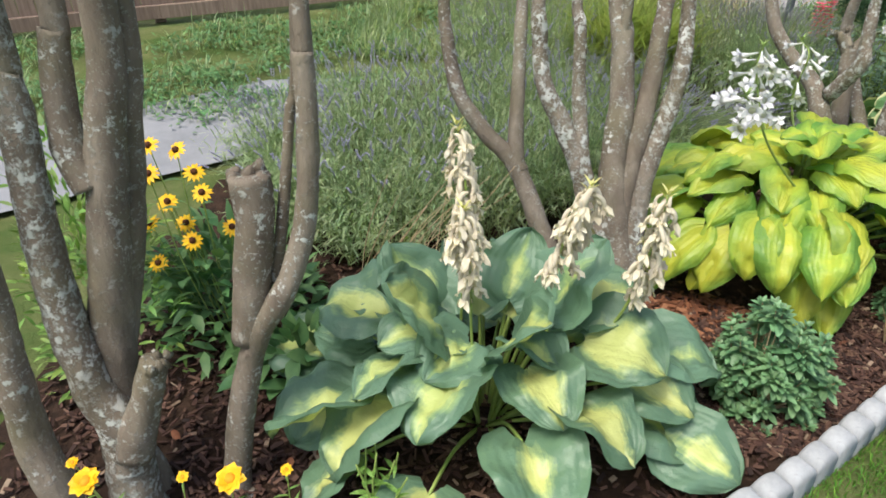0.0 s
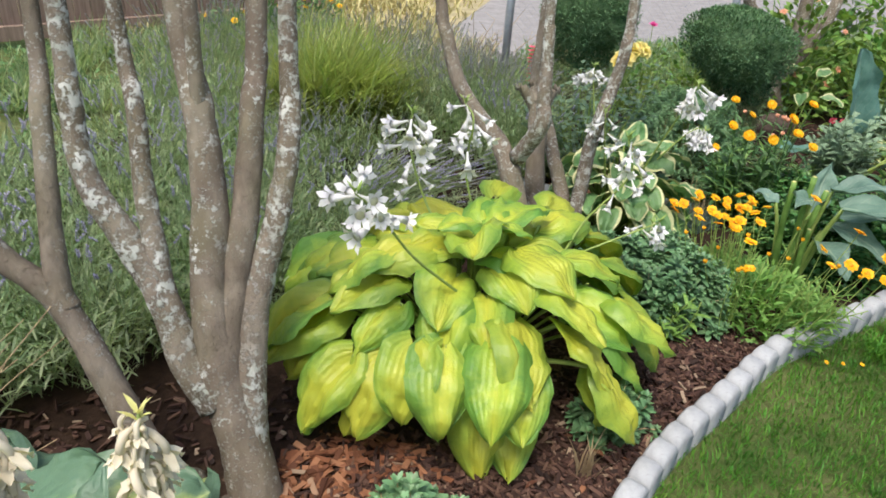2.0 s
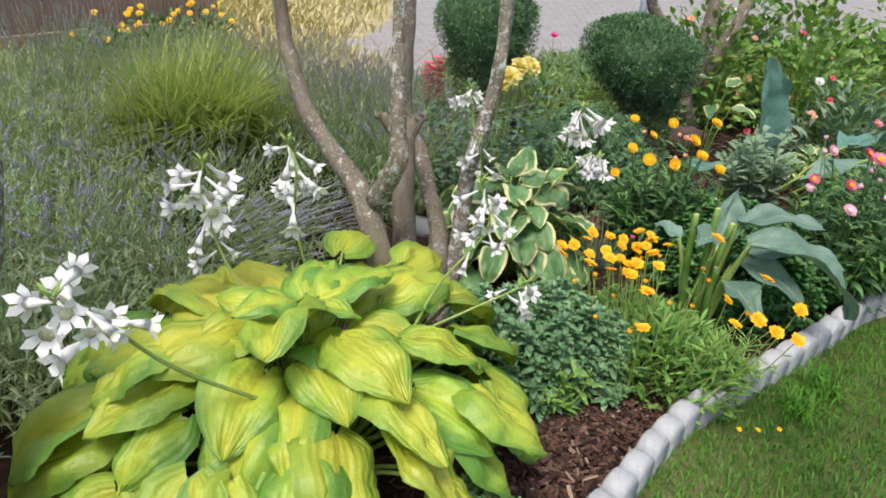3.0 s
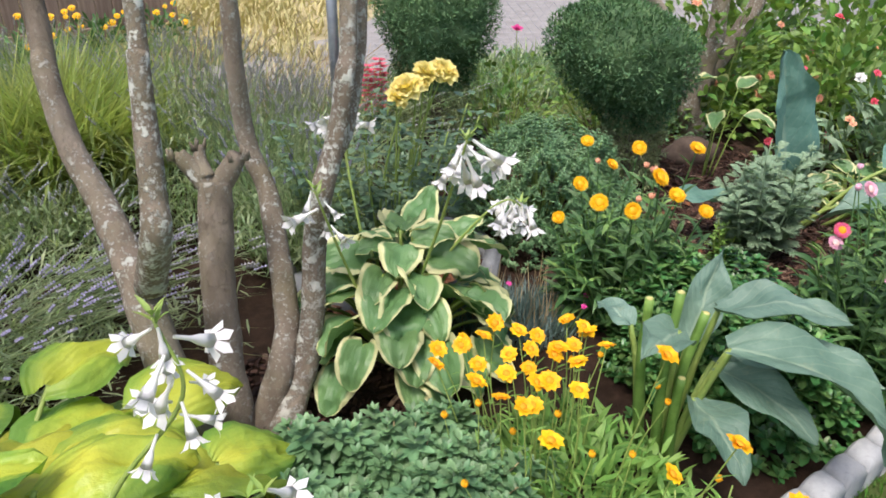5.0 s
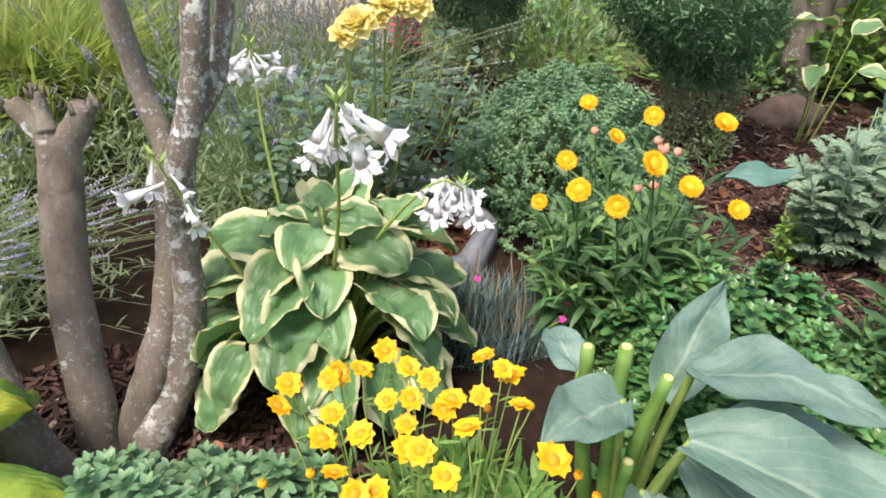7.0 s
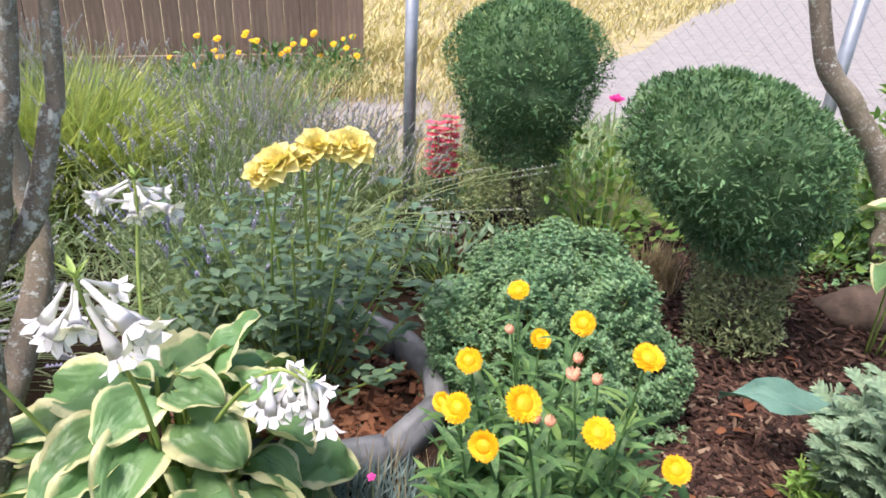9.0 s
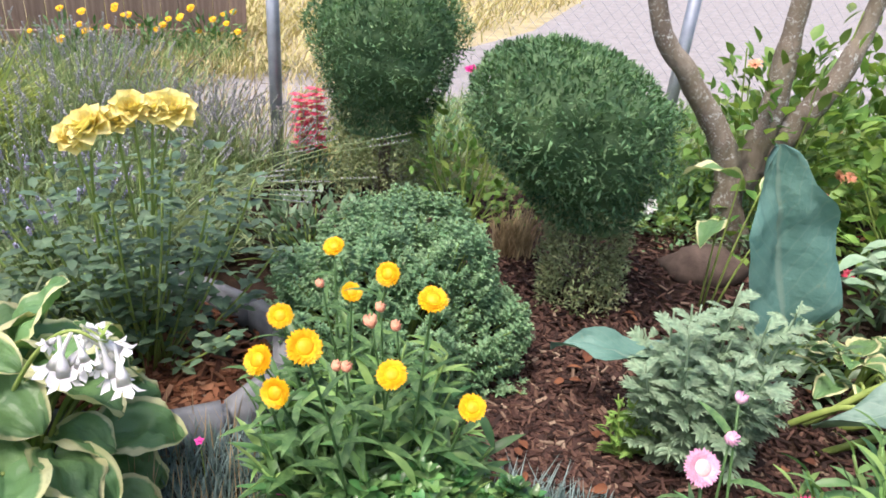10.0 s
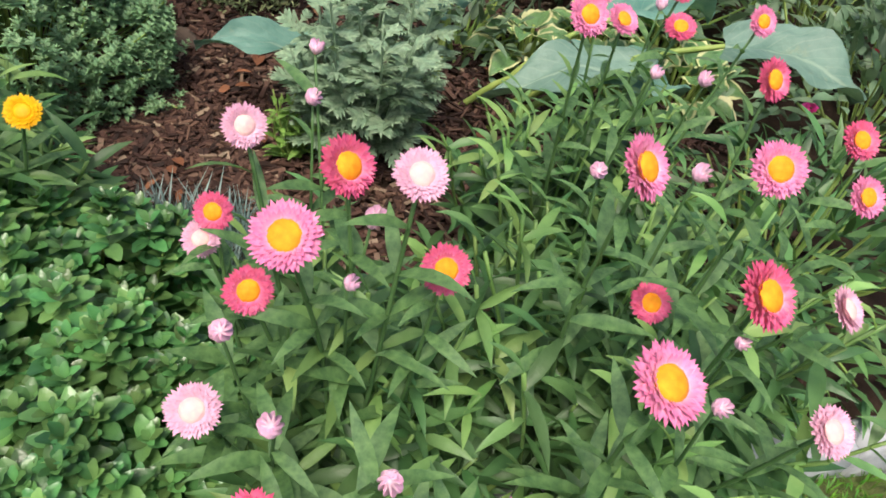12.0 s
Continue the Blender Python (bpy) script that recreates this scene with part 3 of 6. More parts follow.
solid("dry_ground", g, plain("dry_tan_turf", (0.25, 0.22, 0.12), (0.43, 0.375, 0.225), 5, 0.95, 0.1, bump=0.6), "dry tan ground beyond the fence", "ground", "structure")
g = Geo()
sheet(g, [(-8, -1.5), (-2.2, 2.6), (-1.15, 3.35), (-0.75, 3.85), (-0.55, 4.3), (-0.75, 4.75), (-1.3, 4.7), (-2.3, 3.9), (-8, 0)], 0.012)
solid("garden_path", g, M_PATH, "smooth grey garden path behind the bed", "path", "structure")

# ---- trees ----
def tree(name, base, label, stems, crown=True):
    """stems: name, control points in the world, thickness at both ends."""
    t = thing(name, base, label, "tree", "multi-stemmed trees in the bed")
    b = Vector(base)
    tips = []
    for k, (kind, pts, r0, r1) in enumerate(stems):
        pts = [Vector(p) for p in pts]
        if kind in ("stem", "lichen"):
            d = (pts[-1] - pts[-2]).normalized() * 0.5 + Vector((0, 0, 0.6))
            pts += [pts[-1] + d * 0.9, pts[-1] + d * 1.9 + Vector((RND.uniform(-0.15, 0.15), RND.uniform(-0.1, 0.2), 0.1))]
            tips.append(pts[-1])
            r1 *= 0.45
        line = curve_points([p - b for p in pts], 9)
        m = len(line) - 1
        radii = [(r0 + (r1 - r0) * (i / m) ** 0.8) * (1 + 0.35 * max(0, 1 - i / 5) * (kind != "stub" and pts[0].z < 0.05)) for i in range(m + 1)]
        g = Geo()
        tube(g, line, radii, 14, 0, 0.13, True, k * 3.1)
        if kind == "stub":
            for _ in range(5):
                e = line[-1] + Vector((RND.uniform(-r1, r1), RND.uniform(-r1, r1), -0.01))
                tube(g, [e, e + Vector((RND.uniform(-0.01, 0.01), 0, RND.uniform(0.015, 0.035)))], [r1 * 0.5, r1 * 0.12], 6, 0, 0.2)
        part("stem" if kind != "stub" else "cut_stump", g, M_LICHEN if kind == "lichen" else M_BARK, t, {"stub": "sawn-off stump with a rough end", "lichen": "stem crusted with pale grey lichen"}.get(kind, ""))
    if crown:
        g = Geo()
        for tip in tips:
            for _ in range(36):
                c = tip - b + Vector((RND.gauss(0, 0.22), RND.gauss(0, 0.22), RND.gauss(0.12, 0.2)))
                leaf(g, c, RND.random() * 6.28, RND.uniform(-0.6, 0.6), 0.5, RND.uniform(0.05, 0.08), 0.03, OVAL, 2, 1)
        part("crown", g, M_BUSH, t)
    return t


tree("tree", (-0.71, 1.18, 0), "grey-barked multi-stemmed tree with lichen and a broken stump", [
    ("lichen", [(-0.7, 1.16, -0.03), (-0.692, 1.169, 0.157), (-0.691, 1.184, 0.281), (-0.729, 1.198, 0.397), (-0.754, 1.216, 0.552), (-0.76, 1.235, 0.709), (-0.753, 1.261, 0.927), (-0.749, 1.283, 1.108), (-0.749, 1.299, 1.241)], 0.062, 0.056),
    ("stem", [(-0.72, 1.22, -0.03), (-0.72, 1.245, 0.295), (-0.696, 1.269, 0.494), (-0.65, 1.301, 0.758), (-0.603, 1.331, 1.011), (-0.567, 1.357, 1.229)], 0.066, 0.058),
    ("stem", [(-0.652, 1.306, 0.881), (-0.68, 1.314, 0.954), (-0.679, 1.329, 1.07), (-0.664, 1.343, 1.189), (-0.652, 1.355, 1.29)], 0.042, 0.038),
    ("stem", [(-0.74, 1.316, 0.381), (-0.642, 1.357, 0.725), (-0.587, 1.392, 1.012), (-0.558, 1.416, 1.216)], 0.05, 0.044),
    ("stem", [(-0.86, 1.06, -0.03), (-0.822, 1.079, 0.156), (-0.847, 1.099, 0.327), (-0.846, 1.125, 0.544), (-0.839, 1.152, 0.763)], 0.056, 0.05),
    ("stub", [(-0.668, 1.163, 0.227), (-0.611, 1.177, 0.367), (-0.563, 1.19, 0.498)], 0.05, 0.03)])

tree("tree", (-0.46, 1.24, 0), "slender grey tree with one sawn-off fork", [
    ("stem", [(-0.46, 1.24, -0.03), (-0.468, 1.253, 0.023), (-0.423, 1.282, 0.27), (-0.361, 1.308, 0.482), (-0.274, 1.325, 0.622), (-0.221, 1.343, 0.772), (-0.196, 1.366, 0.965), (-0.192, 1.386, 1.137), (-0.19, 1.398, 1.233)], 0.042, 0.032),
    ("stub", [(-0.387, 1.316, 0.466), (-0.355, 1.338, 0.65), (-0.335, 1.352, 0.764), (-0.336, 1.366, 0.884)], 0.042, 0.044),
    ("stem", [(-0.313, 1.362, 0.603), (-0.271, 1.388, 0.818), (-0.241, 1.411, 1.009), (-0.216, 1.43, 1.17)], 0.016, 0.013)])

tree("tree", (0.68, 2.0, 0), "thick multi-stemmed tree with pale lichen behind the hostas", [
    ("stem", [(0.53, 2.1, -0.03), (0.479, 2.047, 0.117), (0.435, 2.092, 0.23), (0.366, 2.155, 0.388), (0.296, 2.213, 0.532), (0.193, 2.252, 0.629), (0.098, 2.303, 0.758), (0.057, 2.369, 0.923), (0.04, 2.444, 1.111)], 0.046, 0.034),
    ("stem", [(0.315, 2.204, 0.509), (0.299, 2.228, 0.569), (0.299, 2.286, 0.714), (0.304, 2.371, 0.927), (0.308, 2.453, 1.132)], 0.034, 0.03),
    ("stem", [(0.7, 1.97, -0.03), (0.711, 1.996, -0.01), (0.694, 2.049, 0.122), (0.651, 2.126, 0.316), (0.636, 2.207, 0.518), (0.651, 2.285, 0.713), (0.643, 2.372, 0.931), (0.617, 2.451, 1.127)], 0.082, 0.045),
    ("lichen", [(0.63, 2.102, 0.254), (0.571, 2.146, 0.366), (0.522, 2.208, 0.52), (0.452, 2.265, 0.663), (0.385, 2.317, 0.793), (0.366, 2.388, 0.969), (0.362, 2.442, 1.106)], 0.05, 0.034),
    ("lichen", [(0.547, 2.184, 0.459), (0.526, 2.226, 0.565), (0.506, 2.314, 0.786), (0.503, 2.383, 0.957), (0.481, 2.449, 1.123)], 0.034, 0.024),
    ("stem", [(0.648, 2.127, 0.316), (0.688, 2.207, 0.517), (0.728, 2.273, 0.683), (0.766, 2.373, 0.933), (0.791, 2.453, 1.132)], 0.046, 0.04),
    ("lichen", [(0.702, 2.049, 0.122), (0.714, 2.126, 0.314), (0.74, 2.194, 0.485), (0.801, 2.267, 0.667), (0.848, 2.344, 0.861), (0.863, 2.448, 1.12)], 0.05, 0.034),
    ("stem", [(0.62, 2.17, 0.35), (0.64, 2.33, 0.8), (0.65, 2.38, 1.2)], 0.026, 0.022)])

tree("tree", (1.88, 3.02, 0), "grey multi-stemmed tree with lichen and a pruned fork", [
    ("stem", [(1.83, 2.95, -0.03), (1.81, 2.955, 0.06), (1.769, 2.97, 0.191), (1.734, 3.03, 0.355), (1.708, 3.08, 0.458), (1.684, 3.15, 0.534), (1.627, 3.29, 0.61), (1.57, 3.39, 0.714), (1.536, 3.47, 0.866), (1.522, 3.58, 1.035)], 0.058, 0.042),
    ("lichen", [(1.735, 3.06, 0.5), (1.782, 2.97, 0.658), (1.788, 2.99, 0.738), (1.793, 3.02, 0.865), (1.799, 3.05, 0.992), (1.806, 3.08, 1.098)], 0.036, 0.026),
    ("limb", [(1.875, 3.04, -0.03), (1.872, 3.05, 0.03), (1.863, 3.1, 0.192), (1.865, 3.17, 0.39), (1.88, 3.23, 0.552), (1.887, 3.27, 0.641)], 0.044, 0.04),
    ("stub", [(1.883, 3.27, 0.62), (1.849, 3.28, 0.669), (1.814, 3.29, 0.714)], 0.034, 0.018),
    ("stub", [(1.883, 3.27, 0.62), (1.922, 3.28, 0.662), (1.949, 3.28, 0.705)], 0.034, 0.02),
    ("stub", [(1.87, 3.27, 0.657), (1.862, 3.29, 0.692), (1.862, 3.3, 0.729)], 0.022, 0.012),
    ("stem", [(1.93, 3.06, -0.03), (1.943, 3.08, 0.066), (1.986, 3.12, 0.169), (2.018, 3.2, 0.261), (2.02, 3.34, 0.379), (2.01, 3.47, 0.524), (1.972, 3.53, 0.648), (1.964, 3.51, 0.86), (1.97, 3.51, 1.03)], 0.042, 0.042),
    ("lichen", [(1.945, 3.02, -0.03), (1.981, 3.05, 0.048), (2.04, 3.12, 0.14), (2.081, 3.16, 0.279), (2.1, 3.18, 0.455), (2.129, 3.18, 0.62), (2.173, 3.2, 0.745), (2.204, 3.21, 0.893), (2.227, 3.25, 1.059)], 0.043, 0.036),
    ("lichen", [(2.164, 3.22, 0.698), (2.21, 3.25, 0.765), (2.247, 3.28, 0.91), (2.265, 3.3, 1.05)], 0.022, 0.02)])

tree("tree", (4.466, 4.9, 0), "smooth grey tree with three spreading limbs and flared roots", [
    ("stem", [(4.446, 4.88, -0.04), (4.466, 4.9, 0.021), (4.4, 4.9, 0.172), (4.368, 4.9, 0.342), (4.278, 4.9, 0.499), (4.111, 4.9, 0.707), (3.954, 4.9, 0.939)], 0.085, 0.046),
    ("stem", [(4.421, 4.9, 0.273), (4.451, 4.9, 0.419), (4.473, 4.9, 0.603), (4.469, 4.9, 0.815), (4.467, 4.9, 0.994)], 0.07, 0.046),
    ("stem", [(4.459, 4.9, 0.349), (4.569, 4.9, 0.52), (4.663, 4.9, 0.682), (4.72, 4.9, 0.833), (4.741, 4.9, 1.014)], 0.06, 0.044)])


# ---- hostas ----
def petiole(g, a, b, r, slot):
    mid = a.lerp(b, 0.55) + Vector((0, 0, 0.04))
    tube(g, curve_points([a, mid, b], 4), [r * 1.3] * 4 + [r] * 4 + [r * 0.8], 5, slot)


def hosta(name, at, label, mat, tiers, length, width, seed, spread=(1, 1), extra=(), shape=HEART, cup=(0.1, 0.42), groove=0.0, roll=0.35, pucker=0.13):
    """tiers: count, distance out, height, first pitch, bend, size. Each leaf is a part with its own stalk."""
    rnd = random.Random(seed)
    t = thing(name, at, label, "plant", "hostas in the bed")
    rows = []
    for count, out, height, pitch, bend, size in tiers:
        turn = rnd.random() * 6.28
        for k in range(count):
            rows.append((turn + 6.283 * k / count + rnd.uniform(-0.25, 0.25), out * rnd.uniform(0.85, 1.15), height * rnd.uniform(0.88, 1.12), pitch + rnd.uniform(-0.2, 0.2), bend * rnd.uniform(0.7, 1.3), size * rnd.uniform(0.8, 1.15)))
    rows += list(extra)
    for az, out, height, pitch, bend, size in rows:
        g = Geo()
        base = Vector((math.cos(az) * out * spread[0], math.sin(az) * out * spread[1], height))
        foot = Vector((math.cos(az) * 0.04, math.sin(az) * 0.04, 0.0))
        petiole(g, foot, base, 0.0055, 1)
        l = length * size
        leaf(g, base, az + rnd.uniform(-0.25, 0.25), pitch, bend, l, width / length * l * rnd.uniform(0.88, 1.12), shape, 14, 6, rnd.uniform(*cup), rnd.uniform(-roll, roll), rnd.uniform(0.015, 0.04), 0.16, 0, rnd.random() * 6, groove, pucker)
        part("leaf", g, [mat, M_PETIOLE], t)
    return t


gold = hosta("gold_hosta", (1.387, 2.420, 0), "large gold and green hosta with overlapping ribbed leaves", M_GOLD,
    [(11, 0.37, 0.24, -0.95, 0.4, 1.1), (12, 0.38, 0.31, -0.6, 0.75, 1.15), (13, 0.34, 0.38, -0.25, 1.15, 1.15), (11, 0.28, 0.42, 0.0, 1.2, 1.1), (10, 0.21, 0.45, 0.1, 1.1, 1.05), (9, 0.13, 0.48, 0.2, 1.0, 1.0), (6, 0.06, 0.50, 0.35, 0.9, 0.9), (4, 0.01, 0.50, 0.5, 0.9, 0.85)], 0.225, 0.162, 3, (1.14, 1.06),
    [(0.75, 0.43, 0.44, 0.0, 1.0, 1.0), (1.15, 0.40, 0.46, 0.1, 1.0, 1.0), (0.45, 0.46, 0.36, -0.2, 1.0, 1.0), (0.95, 0.48, 0.36, -0.2, 0.9, 1.1), (3.3, 0.40, 0.38, -0.4, 0.8, 1.1), (3.7, 0.42, 0.30, -0.6, 0.7, 1.1)], OVATE, (-0.5, 0.1), 0.21, 0.5, 0.15)
blue = hosta("blue_hosta", (0.199, 1.537, 0), "broad blue-green hosta with creamy yellow leaf hearts", M_BLUE,
    [(11, 0.38, 0.13, -0.15, 0.6, 1.0), (11, 0.29, 0.24, 0.05, 0.7, 1.05), (9, 0.20, 0.32, 0.25, 0.7, 1.0), (7, 0.09, 0.35, 0.25, 0.7, 0.95), (5, 0.12, 0.37, 1.0, 0.3, 1.0)], 0.212, 0.232, 5, (1.32, 0.95), (), ROUND, (0.05, 0.5), 0.12, 0.5)
edged = hosta("edged_hosta", (2.351, 3.300, 0), "green hosta with cream-edged oval leaves", M_RIM,
    [(13, 0.25, 0.15, -0.4, 0.6, 1.0), (14, 0.23, 0.23, -0.2, 0.8, 1.0), (13, 0.20, 0.29, 0.0, 0.9, 1.0), (11, 0.15, 0.33, 0.15, 0.9, 1.0), (8, 0.10, 0.36, 0.25, 0.8, 0.95), (6, 0.04, 0.38, 0.1, 0.7, 0.9)], 0.135, 0.116, 9, (1.0, 1.0), [(0.9, 0.09, 0.39, 0.95, 0.4, 1.15), (0.1, 0.12, 0.37, 0.7, 0.5, 1.1)], ROUND, (0.1, 0.55), 0.12, 0.55, 0.18)


def trumpet_mesh(name, length, flare, mat, droop=0.0, ragged=0.0, seed=1):
    """A hosta blossom: a narrow tube that opens into six pointed lobes; it hangs along -z."""
    rnd = random.Random(seed)
    g = Geo()
    rings = [(0.0, 0.0022), (0.35, 0.003), (0.55, 0.0065), (0.78, 0.0085)]
    for f, r in rings:
        for k in range(6):
            a = k * math.pi / 3
            g.v.append((r * math.cos(a), r * math.sin(a), -f * length))
    for i in range(3):
        for k in range(6):
            a, b = i * 6 + k, i * 6 + (k + 1) % 6
            g.face((a, a + 6, b + 6, b), ((0, 0), (0, 1), (1, 1), (1, 0)))
    for k in range(6):
        a0, a1, am = k * math.pi / 3, (k + 1) * math.pi / 3, (k + 0.5) * math.pi / 3
        q = len(g.v)
        out = flare * rnd.uniform(1 - ragged, 1)
        g.v += [((0.0085 + out * 0.5) * math.cos(am - 0.42), (0.0085 + out * 0.5) * math.sin(am - 0.42), -length * 0.93),
                ((0.0085 + out * 0.5) * math.cos(am + 0.42), (0.0085 + out * 0.5) * math.sin(am + 0.42), -length * 0.93),
                ((0.0085 + out) * math.cos(am), (0.0085 + out) * math.sin(am), -length * rnd.uniform(0.93, 1.02 + ragged * 0.2))]
        g.face((18 + k, 18 + (k + 1) % 6, q + 1, q), ((0, 0), (1, 0), (1, 1), (0, 1)))
        g.face((q, q + 1, q + 2), ((0, 0), (1, 0), (0.5, 1)))
    return g.mesh(name, [mat])


def limp_mesh(seed):
    """A withered blossom: a limp tube that hangs down and ends in crumpled petals."""
    rnd = random.Random(seed)
    g = Geo()
    end = rnd.uniform(0.038, 0.058)
    line = curve_points([(0, 0, 0), (0.012, 0, -0.004), (0.019, rnd.uniform(-0.004, 0.004), -end * 0.5), (0.015, rnd.uniform(-0.006, 0.006), -end)], 3)
    m = len(line) - 1
    tube(g, line, [0.0016 + 0.0034 * math.sin(math.pi * min(1, 0.1 + i / m * 0.75)) for i in range(m + 1)], 6, 0, 0.35, True, seed)
    for k in range(6):
        leaf(g, line[-3], k * 1.6 + rnd.uniform(-0.4, 0.4), rnd.uniform(-1.4, -0.8), rnd.uniform(-0.5, 0.5), rnd.uniform(0.018, 0.036), rnd.uniform(0.009, 0.017), STRAP, 4, 1, rnd.uniform(-0.5, 0.8), rnd.uniform(-0.6, 0.6), 0.22, 0, 0, rnd.random() * 6)
    return g.mesh("blossom", [M_CREAM])


BLOSSOM = [trumpet_mesh("blossom", 0.064, 0.0145, M_WHITE, seed=k) for k in range(3)]
FADED = [limp_mesh(k) for k in range(5)]


def scape(parent, pts, count, blossoms, spacing, tip_mat, hang=0.5, seed=0, size=1.0, lower=0.42, buds=6):
    """A flower stalk of a hosta with hanging blossoms; points are local to the plant."""
    rnd = random.Random(seed)
    line = curve_points(pts, 8)
    g = Geo()
    m = len(line)
    tube(g, line, [0.0048 - 0.0025 * i / m for i in range(m)], 6)
    stalk = part("flower_stalk", g, M_PETIOLE, parent)
    a = rnd.random() * 6
    first = int(m * lower)
    for k in range(count):
        f = first + (m - 1 - first) * (k / max(1, count - 1)) * spacing
        p = line[min(m - 1, int(f))].lerp(line[min(m - 1, int(f) + 1)], f % 1)
        a += 2.4
        out = polar(a, rnd.uniform(-0.2, 0.5))
        p2 = p + out * 0.012
        h = max(0.15, hang + rnd.uniform(-0.35, 0.1)) if hang < 0.9 else hang
        down = (Vector((0, 0, -1)) * h + out * (1 - h) + Vector((rnd.gauss(0, 0.12), rnd.gauss(0, 0.12), 0))).normalized()
        part("blossom", rnd.choice(blossoms), None, stalk, m=aim(p2, -down, rnd.random() * 6, size * rnd.uniform(0.65, 1.3)))
    if buds:
        g = Geo()
        for k in range(buds):
            p = line[-1 - (k // 3) if k // 3 < m else 0] + Vector((0, 0, 0.004 * k / 3))
            leaf(g, p, k * 2.4, 1.0 - 0.1 * (k % 3), 0.3, 0.035, 0.009, LANCE, 3, 1, 0.5)
        part("bud_tuft", g, tip_mat, stalk)
    return stalk


def local(parent, *pts):
    b = parent.location
    return [Vector(p) - b for p in pts]


scape(gold, local(gold, (1.383, 2.472, 0.309), (1.255, 2.561, 0.568), (1.207, 2.608, 0.747), (1.217, 2.624, 0.830)), 13, BLOSSOM, 0.95, M_PETIOLE, 0.55, 1, 1.28)
scape(gold, local(gold, (1.489, 2.570, 0.315), (1.438, 2.748, 0.562), (1.440, 2.725, 0.765), (1.428, 2.799, 0.807)), 10, BLOSSOM, 0.9, M_PETIOLE, 0.6, 2, 1.28)
scape(gold, local(gold, (1.316, 2.239, 0.410), (1.135, 2.155, 0.609), (1.036, 2.115, 0.759), (0.977, 2.090, 0.825)), 13, BLOSSOM, 0.95, M_PETIOLE, 0.5, 3, 1.28, 0.6)
scape(gold, local(gold, (1.664, 2.425, 0.400), (1.749, 2.453, 0.529), (1.857, 2.430, 0.683), (1.838, 2.448, 0.800)), 12, BLOSSOM, 0.95, M_PETIOLE, 0.75, 4, 1.15, 0.55)
scape(gold, local(gold, (1.596, 2.443, 0.361), (1.778, 2.376, 0.482), (1.944, 2.352, 0.559)), 4, BLOSSOM, 0.95, M_PETIOLE, 0.6, 5, lower=0.8)
scape(edged, local(edged, (2.377, 3.225, 0.298), (2.414, 3.132, 0.536), (2.428, 3.045, 0.715), (2.438, 3.017, 0.791)), 11, BLOSSOM, 1.0, M_PETIOLE, 0.76, 6, 1.3, 0.7)
scape(edged, local(edged, (2.418, 3.267, 0.304), (2.541, 3.220, 0.483), (2.615, 3.208, 0.545), (2.667, 3.211, 0.520)), 15, BLOSSOM, 1.0, M_PETIOLE, 0.8, 7, 1.1, 0.62)
scape(edged, local(edged, (2.270, 3.373, 0.291), (2.240, 3.447, 0.535), (2.231, 3.495, 0.678), (2.230, 3.503, 0.737)), 9, BLOSSOM, 0.95, M_PETIOLE, 0.55, 8, 1.1, 0.68)
scape(edged, local(edged, (2.239, 3.215, 0.237), (2.157, 3.152, 0.496), (2.109, 3.113, 0.664)), 5, BLOSSOM, 0.95, M_PETIOLE, 0.6, 9, 1.05, 0.7)
scape(blue, local(blue, (0.123, 1.572, 0.204), (0.131, 1.538, 0.497), (0.136, 1.537, 0.763), (0.111, 1.593, 0.913)), 48, FADED, 1.0, M_CREAMGREEN, 0.96, 11, 1.1, 0.42)
scape(blue, local(blue, (0.280, 1.502, 0.214), (0.333, 1.466, 0.494), (0.383, 1.465, 0.693), (0.422, 1.446, 0.827)), 52, FADED, 1.0, M_CREAMGREEN, 0.97, 12, 1.1, 0.5)
scape(blue, local(blue, (0.451, 1.539, 0.201), (0.558, 1.518, 0.424), (0.593, 1.474, 0.658), (0.607, 1.476, 0.795)), 46, FADED, 1.0, M_CREAMGREEN, 0.96, 13, 1.05, 0.45)
scape(blue, local(blue, (0.171, 1.431, 0.192), (0.155, 1.449, 0.429), (0.149, 1.410, 0.677), (0.131, 1.403, 0.787)), 40, FADED, 1.0, M_CREAMGREEN, 0.96, 14, 1.05, 0.5)


# ---- shrubs and mounds of small leaves ----
def leaf_mass(g, count, place, length, width, shape, rnd, curl=0.4, nu=2):
    for _ in range(count):
        p, out = place(rnd)
        az = math.atan2(out.y, out.x) + rnd.gauss(0, 0.7)
        pitch = math.asin(max(-1, min(1, out.normalized().z))) * 0.7 + rnd.gauss(0.15, 0.4)
        leaf(g, p, az, pitch, curl, length * rnd.uniform(0.65, 1.25), width * rnd.uniform(0.75, 1.2), shape, nu, 1, 0.25, rnd.gauss(0, 0.4))


def rosettes(g, tips, length, width, shape, rnd, whorls=3, per=5, gap=0.012, curl=0.5):
    """Shoots that end in whorls of leaves."""
    for p, out in tips:
        out = (out + Vector((0, 0, 0.8))).normalized()
        for w in range(whorls):
            q = p - out * gap * w
            for k in range(per):
                az = k * 6.283 / per + w * 0.7 + rnd.uniform(-0.3, 0.3)
                s = (0.55 + 0.22 * w) * rnd.uniform(0.8, 1.2)
                leaf(g, q, az, 0.95 - 0.3 * w + rnd.uniform(-0.2, 0.2) + out.x * math.cos(az) * -0.4 + out.y * math.sin(az) * -0.4, curl, length * s, width * s, shape, 3, 1, 0.3)


